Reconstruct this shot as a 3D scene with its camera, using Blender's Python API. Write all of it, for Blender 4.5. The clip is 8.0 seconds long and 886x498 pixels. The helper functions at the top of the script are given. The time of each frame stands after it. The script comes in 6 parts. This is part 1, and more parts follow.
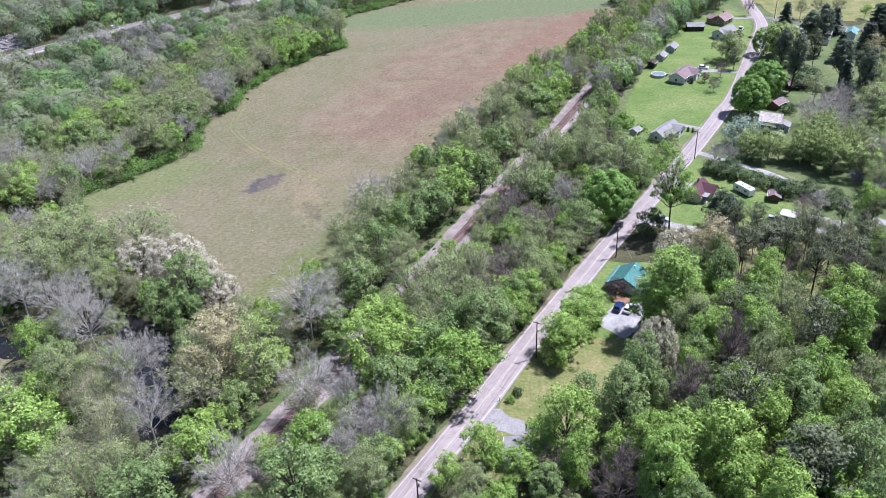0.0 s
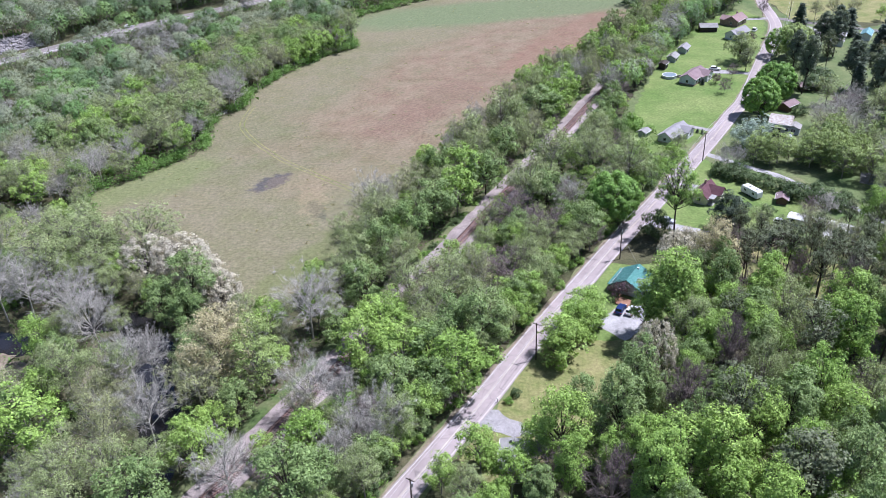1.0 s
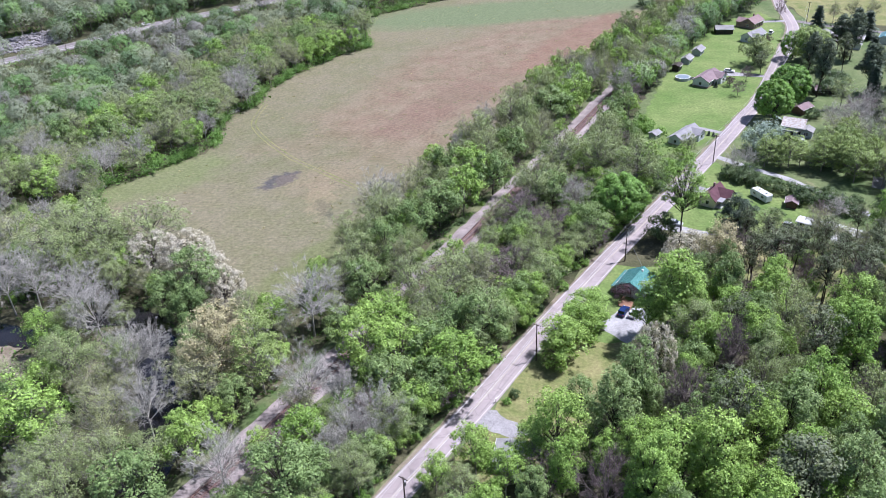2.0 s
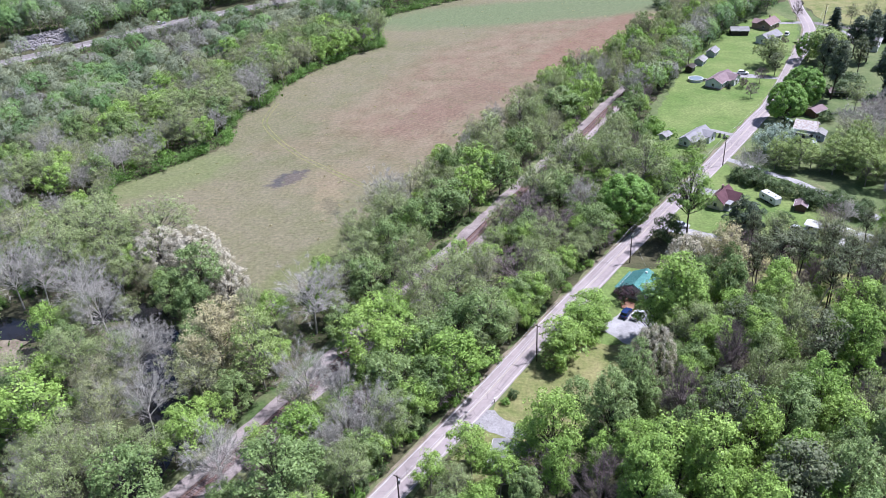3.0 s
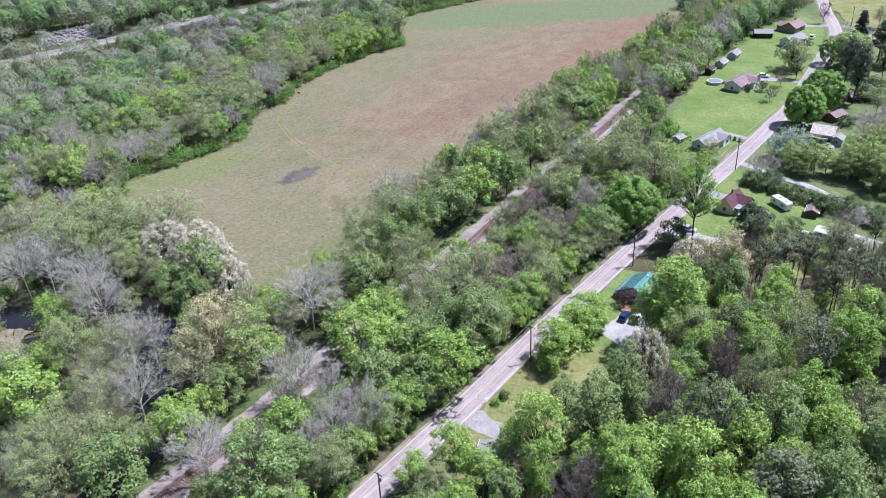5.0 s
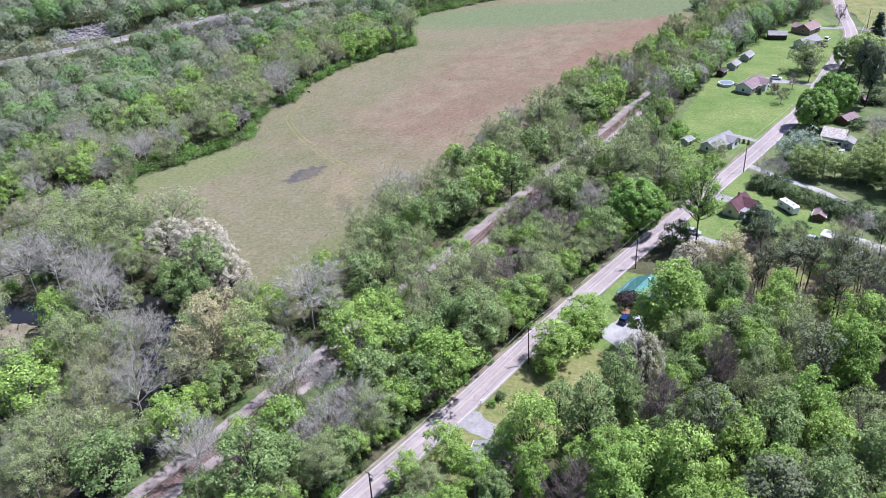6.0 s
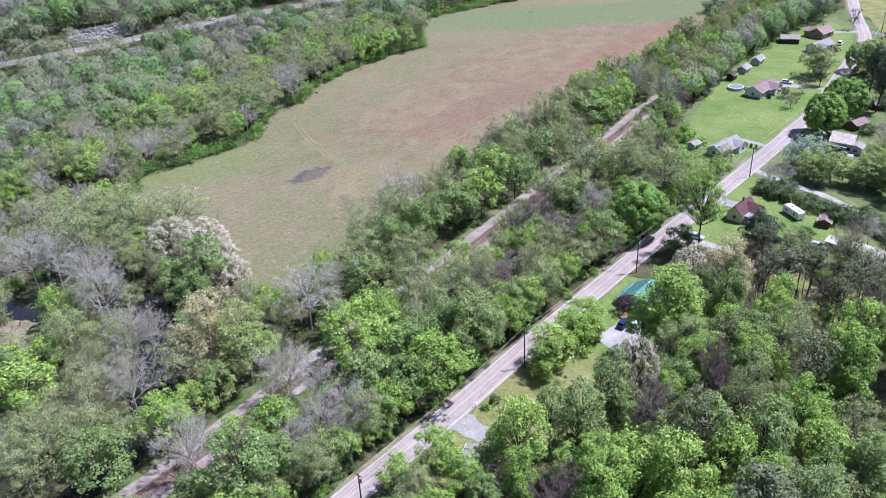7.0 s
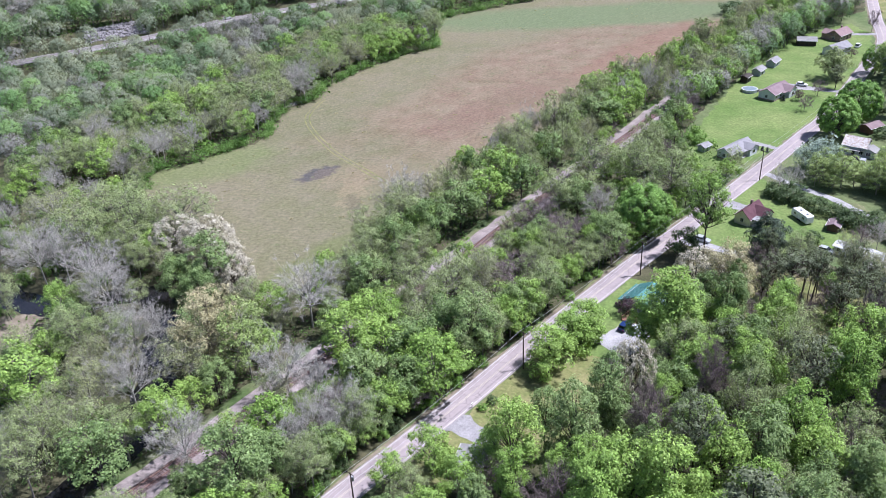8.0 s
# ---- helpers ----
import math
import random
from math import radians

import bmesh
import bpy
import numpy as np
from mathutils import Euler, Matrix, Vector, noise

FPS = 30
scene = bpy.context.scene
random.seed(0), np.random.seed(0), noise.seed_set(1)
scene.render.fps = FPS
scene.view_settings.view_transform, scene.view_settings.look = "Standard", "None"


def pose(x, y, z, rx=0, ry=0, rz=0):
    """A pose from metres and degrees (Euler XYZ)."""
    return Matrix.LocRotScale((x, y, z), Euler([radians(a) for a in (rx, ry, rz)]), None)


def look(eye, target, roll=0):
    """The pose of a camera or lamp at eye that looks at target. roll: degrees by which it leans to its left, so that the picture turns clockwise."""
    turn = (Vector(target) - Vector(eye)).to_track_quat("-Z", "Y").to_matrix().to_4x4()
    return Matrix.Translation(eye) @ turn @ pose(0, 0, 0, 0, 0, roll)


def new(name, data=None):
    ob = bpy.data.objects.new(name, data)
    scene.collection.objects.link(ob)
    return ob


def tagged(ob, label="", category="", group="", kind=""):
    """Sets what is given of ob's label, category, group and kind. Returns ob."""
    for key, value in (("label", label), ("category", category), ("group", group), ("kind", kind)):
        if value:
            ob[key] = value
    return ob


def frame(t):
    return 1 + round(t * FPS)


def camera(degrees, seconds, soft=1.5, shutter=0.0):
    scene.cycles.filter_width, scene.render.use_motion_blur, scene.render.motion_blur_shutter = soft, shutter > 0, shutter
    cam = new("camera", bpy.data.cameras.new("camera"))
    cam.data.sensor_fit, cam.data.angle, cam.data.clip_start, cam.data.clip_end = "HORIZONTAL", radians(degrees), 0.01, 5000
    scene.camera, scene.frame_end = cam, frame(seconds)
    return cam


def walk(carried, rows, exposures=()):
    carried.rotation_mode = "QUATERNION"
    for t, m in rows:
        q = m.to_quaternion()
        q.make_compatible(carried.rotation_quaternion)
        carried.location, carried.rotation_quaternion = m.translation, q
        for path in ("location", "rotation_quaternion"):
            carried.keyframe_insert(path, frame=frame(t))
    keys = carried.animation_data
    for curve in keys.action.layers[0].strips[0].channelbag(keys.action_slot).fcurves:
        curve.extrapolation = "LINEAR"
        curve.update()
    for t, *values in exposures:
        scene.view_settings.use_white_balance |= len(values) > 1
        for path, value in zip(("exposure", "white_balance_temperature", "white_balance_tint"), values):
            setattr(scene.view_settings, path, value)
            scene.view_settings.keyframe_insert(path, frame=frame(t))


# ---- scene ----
cam = camera(56.3, 8.0, soft=0.5)
PATH = [
    (0, (0.846, -0.154, 116.493), (0.801, 1.575, 115.49), -2.5),
    (0.5, (2.615, -0.028, 116.351), (2.551, 1.702, 115.349), -2.6),
    (1, (4.608, 0.067, 116.25), (4.522, 1.796, 115.249), -2.7),
    (1.5, (6.616, 0.137, 115.943), (6.507, 1.867, 114.944), -2.7),
    (3, (12.456, 0.216, 115.585), (12.279, 1.942, 114.589), -2.8),
    (3.5, (14.471, 0.307, 115.427), (14.273, 2.031, 114.432), -2.9),
    (4, (16.392, 0.388, 115.23), (16.178, 2.11, 114.236), -2.9),
    (4.5, (18.424, 0.717, 115.024), (18.191, 2.438, 114.031), -2.9),
    (6, (24.657, 1.92, 114.641), (24.361, 3.632, 113.651), -3.0),
    (6.5, (26.744, 2.351, 114.521), (26.428, 4.061, 113.534), -3.0),
    (7, (28.825, 2.885, 114.395), (28.49, 4.593, 113.41), -3.0),
    (7.5, (30.875, 3.366, 114.132), (30.517, 5.071, 113.149), -3.1),
    (8, (33.235, 3.732, 114.084), (32.852, 5.431, 113.102), -3.1),
]
walk(cam, [(t, look(eye, target, roll)) for t, eye, target, roll in PATH], [(0, 0.75, 5700, 19), (8, 0.75, 5700, 19)])

# ---- world and sun ----
SUN_AZ, SUN_EL = radians(22), radians(62.5)
world = bpy.data.worlds.new("world")
scene.world = world
world.use_nodes = True
sky = world.node_tree.nodes.new("ShaderNodeTexSky")
sky.sky_type, sky.sun_disc = "NISHITA", False
sky.sun_elevation, sky.sun_rotation = SUN_EL, radians(90) - SUN_AZ
world.node_tree.links.new(sky.outputs[0], world.node_tree.nodes["Background"].inputs[0])
world.node_tree.nodes["Background"].inputs[1].default_value = 0.07
sun_dir = Vector((math.cos(SUN_EL) * math.cos(SUN_AZ), math.cos(SUN_EL) * math.sin(SUN_AZ), math.sin(SUN_EL)))
sun = new("sun", bpy.data.lights.new("sun", "SUN"))
sun.data.energy, sun.data.angle, sun.data.color = 5.0, radians(0.53), (1.0, 0.965, 0.92)
sun.matrix_world = look(sun_dir * 400, (0, 0, 0))


# ---- materials ----
class Nodes:
    """Short hand for building a node material."""

    def __init__(self, name):
        self.m = bpy.data.materials.new(name)
        self.m.use_nodes = True
        self.t = self.m.node_tree
        self.out = self.t.nodes["Material Output"]
        self.bsdf = self.t.nodes["Principled BSDF"]
        self.bsdf.inputs["Specular IOR Level"].default_value = 0.25

    def add(self, kind, **settings):
        n = self.t.nodes.new("ShaderNode" + kind)
        for key, value in settings.items():
            if key == "operation":
                n.operation = value
            elif key == "blend":
                n.blend_type = value
            elif key == "dtype":
                n.data_type = value
            elif key == "gradient":
                n.gradient_type = value
            elif key == "feature":
                n.feature = value
            elif key == "attribute":
                n.attribute_name = value
        return n

    def link(self, a, b):
        self.t.links.new(a, b)

    def place(self):
        return self.add("NewGeometry").outputs["Position"]

    def noise(self, scale, detail=4.0, rough=0.55, where=None):
        n = self.add("TexNoise")
        n.inputs["Scale"].default_value, n.inputs["Detail"].default_value, n.inputs["Roughness"].default_value = scale, detail, rough
        self.link(where or self.place(), n.inputs["Vector"])
        return n.outputs["Fac"]

    def span(self, value, a, b, c=0.0, d=1.0):
        n = self.add("MapRange")
        for i, v in enumerate((a, b, c, d)):
            n.inputs[i + 1].default_value = v
        self.link(value, n.inputs[0])
        return n.outputs[0]

    def maths(self, op, a, b):
        n = self.add("Math", operation=op)
        for i, v in enumerate((a, b)):
            if isinstance(v, (int, float)):
                n.inputs[i].default_value = v
            else:
                self.link(v, n.inputs[i])
        return n.outputs[0]

    def mix(self, fac, a, b, blend="MIX"):
        n = self.add("Mix", dtype="RGBA", blend=blend)
        for i, v in ((0, fac), (6, a), (7, b)):
            if isinstance(v, (int, float)):
                n.inputs[i].default_value = v
            elif isinstance(v, tuple):
                n.inputs[i].default_value = (*v, 1.0)
            else:
                self.link(v, n.inputs[i])
        return n.outputs[2]

    def scaled(self, colour, value):
        """Colour times a value."""
        n = self.add("VectorMath", operation="SCALE")
        self.link(colour, n.inputs[0])
        self.link(value, n.inputs["Scale"])
        return n.outputs[0]

    def done(self, colour, rough=0.8, bump=None, depth=0.05, metal=0.0):
        if isinstance(colour, tuple):
            self.bsdf.inputs["Base Color"].default_value = (*colour, 1)
        else:
            self.link(colour, self.bsdf.inputs["Base Color"])
        self.bsdf.inputs["Roughness"].default_value, self.bsdf.inputs["Metallic"].default_value = rough, metal
        if bump is not None:
            b = self.add("Bump")
            b.inputs["Strength"].default_value, b.inputs["Distance"].default_value = 1.0, depth
            self.link(bump, b.inputs["Height"])
            self.link(b.outputs[0], self.bsdf.inputs["Normal"])
        return self.m


def leaf_material(name, a, b, thin=0.4, stuff=False):
    """Leaves between two colours: one tone a tree, a lesser one a spray and a leaf; part of the light goes through."""
    n = Nodes(name)
    spray = n.add("Attribute", attribute="tone").outputs["Fac"]
    each = n.add("NewGeometry").outputs["Random Per Island"]
    if stuff:
        fac = n.maths("ADD", n.maths("MULTIPLY", spray, 0.78), n.maths("MULTIPLY", each, 0.22))
        colour = n.scaled(n.mix(fac, a, b), n.span(each, 0, 1, 0.88, 1.12))
    else:
        tone = n.add("ObjectInfo").outputs["Random"]
        fac = n.maths("ADD", n.maths("MULTIPLY", tone, 0.6), n.maths("ADD", n.maths("MULTIPLY", spray, 0.25), n.maths("MULTIPLY", each, 0.15)))
        colour = n.scaled(n.mix(fac, a, b), n.span(spray, 0, 1, 0.74, 1.26))
        colour = n.scaled(colour, n.span(each, 0, 1, 0.74, 1.26))
    n.bsdf.inputs["Specular IOR Level"].default_value = 0.25
    n.done(colour, 0.5)
    tr = n.add("BsdfTranslucent")
    n.link(n.mix(1.0, colour, (1.15, 1.1, 0.55), "MULTIPLY"), tr.inputs[0])
    mixed = n.add("MixShader")
    mixed.inputs[0].default_value = thin
    n.link(n.bsdf.outputs[0], mixed.inputs[1])
    n.link(tr.outputs[0], mixed.inputs[2])
    n.link(mixed.outputs[0], n.out.inputs[0])
    return n.m


def bark_material(name, a, b):
    n = Nodes(name)
    tone = n.add("ObjectInfo").outputs["Random"]
    f = n.maths("ADD", n.maths("MULTIPLY", tone, 0.5), n.maths("MULTIPLY", n.noise(1.7, 5), 0.5))
    return n.done(n.mix(f, a, b), 0.9, n.noise(9, 3), 0.04)


def speckled(name, a, b, scale, fine, rough=0.9, depth=0.04, contrast=(0.35, 0.65), metal=0.0):
    """A surface between two colours, in large stains and in fine grain."""
    n = Nodes(name)
    large, small = n.span(n.noise(scale, 5), *contrast), n.noise(fine, 3)
    colour = n.mix(large, a, b)
    colour = n.scaled(colour, n.span(n.noise(scale * 5, 5, 0.65), 0.3, 0.72, 0.84, 1.14))
    colour = n.scaled(colour, n.span(small, 0.25, 0.75, 0.75, 1.25))
    return n.done(colour, rough, small, depth, metal)


def plain(name, colour, rough=0.5, metal=0.0, vary=0.12):
    n = Nodes(name)
    c = n.add("RGB")
    c.outputs[0].default_value = (*colour, 1)
    return n.done(n.scaled(c.outputs[0], n.span(n.noise(1.3, 5), 0.3, 0.7, 1 - vary, 1 + vary)), rough, None, 0, metal)


LEAF = {}
for key, a, b, thin in (
    ("fresh", (0.183, 0.310, 0.062), (0.288, 0.412, 0.102), 0.22),
    ("mid", (0.150, 0.233, 0.078), (0.228, 0.308, 0.118), 0.22),
    ("olive", (0.215, 0.275, 0.112), (0.302, 0.358, 0.165), 0.22),
    ("budding", (0.25, 0.28, 0.135), (0.32, 0.35, 0.17), 0.25),
    ("maple", (0.138, 0.268, 0.050), (0.205, 0.345, 0.076), 0.24),
    ("blossom", (0.44, 0.41, 0.35), (0.56, 0.53, 0.44), 0.25),
    ("tan", (0.36, 0.325, 0.185), (0.43, 0.40, 0.24), 0.25),
    ("pine", (0.098, 0.122, 0.066), (0.16, 0.188, 0.105), 0.2),
    ("bigpine", (0.10, 0.135, 0.088), (0.155, 0.19, 0.122), 0.2),
    ("spruce", (0.050, 0.075, 0.052), (0.085, 0.115, 0.074), 0.15),
    ("bluegreen", (0.27, 0.345, 0.30), (0.32, 0.395, 0.34), 0.25),
    ("yellow", (0.235, 0.318, 0.098), (0.32, 0.405, 0.15), 0.22),
    ("dark", (0.060, 0.100, 0.038), (0.105, 0.155, 0.060), 0.18),
    ("purple", (0.065, 0.035, 0.048), (0.10, 0.06, 0.07), 0.15),
    ("shrub", (0.13, 0.255, 0.045), (0.22, 0.355, 0.08), 0.2),
):
    LEAF[key] = leaf_material("leaves_" + key, a, b, thin)
# Bluer than the near leaves: distance haze is put into their colour.
FAR_HAZED = {
    "fresh": leaf_material("hazed_leaves_fresh", (0.15, 0.275, 0.095), (0.27, 0.40, 0.155), 0.3, True),
    "mid": leaf_material("hazed_leaves_green", (0.125, 0.205, 0.10), (0.21, 0.30, 0.145), 0.3, True),
    "olive": leaf_material("hazed_leaves_olive", (0.21, 0.255, 0.178), (0.325, 0.36, 0.25), 0.3, True),
    "grey": leaf_material("hazed_twigs_grey", (0.20, 0.20, 0.185), (0.33, 0.325, 0.305), 0.25, True),
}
GRASS_LEAF = leaf_material("grass_blades", (0.24, 0.25, 0.12), (0.40, 0.36, 0.22), 0.35, True)
HEDGE_LEAF = leaf_material("hedge_leaves", (0.10, 0.21, 0.045), (0.20, 0.33, 0.09), 0.25, True)
# Darker copy of the hedge leaves, its colour deepening the shade between crowns.
UNDER_LEAF = leaf_material("undergrowth_leaves", (0.06, 0.13, 0.03), (0.14, 0.235, 0.065), 0.35, True)
BARK = bark_material("bark_grey", (0.15, 0.135, 0.115), (0.27, 0.25, 0.22))
BARK_BUD = bark_material("bark_budding", (0.24, 0.23, 0.18), (0.35, 0.335, 0.27))
BARK_DARK = bark_material("bark_dark", (0.035, 0.029, 0.026), (0.075, 0.06, 0.05))
BARK_PALE = bark_material("bark_weathered", (0.30, 0.285, 0.255), (0.45, 0.43, 0.385))
BARK_PURPLE = bark_material("bark_lilac", (0.155, 0.122, 0.118), (0.225, 0.185, 0.18))
BARK_BROWN = bark_material("bark_brown", (0.12, 0.094, 0.088), (0.20, 0.162, 0.152))
BARK_TAN = bark_material("bark_tan", (0.22, 0.18, 0.13), (0.32, 0.27, 0.20))

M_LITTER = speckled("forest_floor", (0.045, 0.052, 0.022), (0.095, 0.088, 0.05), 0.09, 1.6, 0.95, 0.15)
M_VERGE = speckled("rough_grass", (0.075, 0.118, 0.038), (0.15, 0.155, 0.08), 0.11, 1.3, 0.95, 0.1)
M_YARD = speckled("yard_grass", (0.078, 0.116, 0.042), (0.138, 0.16, 0.072), 0.07, 1.2, 0.95, 0.08)
M_LAWN = speckled("mown_grass", (0.098, 0.156, 0.040), (0.155, 0.198, 0.066), 0.06, 1.2, 0.95, 0.06)
M_MEADOW = speckled("meadow_grass", (0.122, 0.148, 0.046), (0.222, 0.205, 0.095), 0.16, 1.4, 0.95, 0.08)
M_MUD = speckled("silt", (0.15, 0.122, 0.09), (0.225, 0.195, 0.145), 0.25, 2.0, 0.8, 0.06)
M_GRAVEL = speckled("white_gravel", (0.25, 0.243, 0.25), (0.345, 0.337, 0.345), 0.3, 5.0, 0.95, 0.04)
M_BALLAST = speckled("rail_ballast", (0.205, 0.172, 0.168), (0.305, 0.262, 0.255), 0.25, 4.5, 0.95, 0.08)
M_STAINED = speckled("stained_ballast", (0.12, 0.085, 0.08), (0.20, 0.15, 0.145), 0.4, 5.0, 0.95, 0.05)
M_DRIVE = speckled("grey_gravel", (0.215, 0.205, 0.212), (0.30, 0.287, 0.295), 0.3, 4.5, 0.95, 0.05)
M_SLEEPER = speckled("sleeper_wood", (0.11, 0.072, 0.068), (0.19, 0.13, 0.125), 0.6, 5.0, 0.9, 0.03)
M_RAIL = speckled("rusty_rail", (0.16, 0.085, 0.07), (0.25, 0.16, 0.13), 1.0, 7.0, 0.6, 0.01, metal=0.4)
M_RIPRAP = speckled("pale_rock", (0.20, 0.19, 0.195), (0.32, 0.30, 0.305), 0.5, 3.0, 0.9, 0.1)
M_PAINT = plain("road_paint", (0.46, 0.45, 0.44), 0.7, 0, 0.25)
M_YELLOW = plain("yellow_road_paint", (0.42, 0.38, 0.31), 0.7, 0, 0.25)
M_POLE = speckled("pole_wood", (0.045, 0.035, 0.03), (0.10, 0.08, 0.065), 1.2, 8.0, 0.9, 0.01)
M_WIRE = plain("wire", (0.5, 0.5, 0.51), 0.5, 0.3)
M_METAL = plain("grey_metal", (0.34, 0.35, 0.36), 0.4, 0.6)


def asphalt(name, base):
    """Worn chip-seal: paler wheel tracks are left to the stains; cracks and patches by noise."""
    n = Nodes(name)
    big, mid, fine = n.noise(0.05, 4), n.noise(0.55, 5), n.noise(7, 3)
    c = n.mix(n.span(big, 0.35, 0.65), tuple(v * 0.88 for v in base), tuple(v * 1.1 for v in base))
    c = n.scaled(c, n.span(mid, 0.3, 0.75, 0.87, 1.1))
    c = n.scaled(c, n.span(fine, 0.25, 0.75, 0.9, 1.1))
    crack = n.add("TexVoronoi", feature="DISTANCE_TO_EDGE")
    crack.inputs["Scale"].default_value = 0.22
    n.link(n.place(), crack.inputs["Vector"])
    c = n.scaled(c, n.span(crack.outputs["Distance"], 0.0, 0.02, 0.72, 1.0))
    return n.done(c, 0.9, fine, 0.015)


M_ROAD = asphalt("worn_asphalt", (0.298, 0.256, 0.259))
M_HIGHWAY = asphalt("highway_asphalt", (0.175, 0.158, 0.155))
M_DARKROAD = asphalt("dark_asphalt", (0.14, 0.145, 0.155))


def pasture():
    """Olive pasture with a broad band of red-brown sorrel, mown stripes, dark burnt and wet patches, and a worn track."""
    n = Nodes("pasture")
    pos = n.place()
    big, mid, fine = n.noise(0.016, 5), n.noise(0.11, 6, 0.62), n.noise(0.9, 4)

    def blob(x, y, turn, a, b, wob=0.25, scale=0.08):
        """1 inside an ellipse round x, y, 0 outside, with a ragged edge."""
        mp = n.add("Mapping")
        mp.vector_type = "TEXTURE"
        mp.inputs["Location"].default_value = (x, y, 0)
        mp.inputs["Rotation"].default_value = (0, 0, radians(turn))
        mp.inputs["Scale"].default_value = (a, b, 50)
        n.link(pos, mp.inputs["Vector"])
        ln = n.add("VectorMath", operation="LENGTH")
        n.link(mp.outputs[0], ln.inputs[0])
        d = n.maths("ADD", ln.outputs["Value"], n.maths("MULTIPLY", n.maths("SUBTRACT", n.noise(scale, 5, 0.65), 0.5), wob * 4))
        return n.span(d, 1.15, 0.75)

    c = n.mix(n.span(big, 0.36, 0.64), (0.122, 0.124, 0.064), (0.156, 0.141, 0.085))
    c = n.mix(n.maths("MULTIPLY", n.span(mid, 0.38, 0.72), 0.75), c, (0.172, 0.15, 0.105))
    brown = n.maths("MULTIPLY", blob(12, 368, 58, 125, 44, 0.3, 0.03), n.span(n.noise(0.06, 6, 0.65), 0.3, 0.6, 0.35, 0.8))
    c = n.mix(brown, c, n.mix(n.span(mid, 0.35, 0.65), (0.158, 0.102, 0.075), (0.205, 0.152, 0.108)))
    c = n.mix(n.maths("MULTIPLY", blob(-12, 318, 60, 45, 12, 0.4, 0.05), 0.5), c, (0.15, 0.096, 0.072))
    c = n.mix(n.maths("MULTIPLY", blob(52, 408, 58, 75, 13, 0.4, 0.04), 0.38), c, (0.175, 0.088, 0.066))
    c = n.mix(n.maths("MULTIPLY", blob(20, 462, 12, 110, 24, 0.2, 0.03), 0.85), c, (0.112, 0.146, 0.072))
    c = n.mix(n.maths("MULTIPLY", blob(-63.5, 247.5, 55, 8.4, 4.2, 0.45, 0.35), 0.9), c, (0.065, 0.062, 0.064))
    c = n.mix(n.maths("MULTIPLY", blob(-45.2, 226.5, 115, 6.5, 2.6, 0.5, 0.35), 0.75), c, (0.07, 0.075, 0.05))
    c = n.mix(n.maths("MULTIPLY", blob(-52, 250, 20, 16, 7, 0.5, 0.2), 0.18), c, (0.24, 0.175, 0.115))
    c = n.mix(n.maths("MULTIPLY", blob(-47, 233, 100, 12, 5, 0.6, 0.25), 0.28), c, (0.25, 0.19, 0.12))
    c = n.mix(n.maths("MULTIPLY", blob(-40, 200, 60, 28, 6, 0.4, 0.1), 0.5), c, (0.10, 0.125, 0.04))
    c = n.mix(n.maths("MULTIPLY", blob(-105, 250, 40, 26, 14, 0.3, 0.06), 0.5), c, (0.115, 0.155, 0.05))
    streak = n.add("Mapping")
    streak.vector_type = "TEXTURE"
    streak.inputs["Rotation"].default_value = (0, 0, radians(60))
    streak.inputs["Scale"].default_value = (6, 1.6, 10)
    n.link(pos, streak.inputs["Vector"])
    c = n.scaled(c, n.span(n.noise(1.0, 4, 0.6, streak.outputs[0]), 0.3, 0.7, 0.91, 1.09))
    c = n.mix(n.span(n.noise(0.55, 3, 0.6), 0.6, 0.72, 0.0, 0.4), c, (0.235, 0.195, 0.135))
    c = n.mix(n.span(n.noise(0.33, 4, 0.6), 0.58, 0.72, 0.0, 0.45), c, (0.09, 0.118, 0.045))
    c = n.scaled(c, n.span(fine, 0.3, 0.7, 0.78, 1.22))
    c = n.scaled(c, n.span(n.noise(2.6, 3), 0.3, 0.7, 0.82, 1.18))
    return n.done(c, 0.95, fine, 0.14)


M_FIELD = pasture()


def water_material():
    n = Nodes("muddy_water")
    n.bsdf.inputs["Specular IOR Level"].default_value = 0.5
    return n.done(n.mix(n.noise(0.2, 4), (0.008, 0.009, 0.012), (0.022, 0.02, 0.02)), 0.06, n.noise(1.2, 3), 0.01)


M_WATER = water_material()


# ---- mesh helpers ----
def mesh_of(name, verts, faces, material, tone=None):
    """A mesh from an array of points and an array of faces that all have the same number of corners."""
    verts, faces = np.asarray(verts, np.float32), np.asarray(faces, np.int32)
    me = bpy.data.meshes.new(name)
    k = faces.shape[1]
    me.vertices.add(len(verts))
    me.vertices.foreach_set("co", verts.ravel())
    me.loops.add(faces.size)
    me.loops.foreach_set("vertex_index", faces.ravel())
    me.polygons.add(len(faces))
    me.polygons.foreach_set("loop_start", np.arange(0, faces.size, k, dtype=np.int32))
    me.update(calc_edges=True)
    me.materials.append(material)
    if tone is not None:
        me.attributes.new("tone", "FLOAT", "POINT").data.foreach_set("value", np.asarray(tone, np.float32))
    return me


def part(name, bm, material, parent, label=""):
    """Links a bmesh (or a ready mesh) as one mesh object under a thing or a part."""
    if isinstance(bm, bpy.types.Mesh):
        me = bm
    else:
        me = bpy.data.meshes.new(name)
        bm.normal_update()
        bm.to_mesh(me)
        bm.free()
        me.materials.append(material)
    ob = new(name, me)
    ob.parent = parent
    return tagged(ob, label)


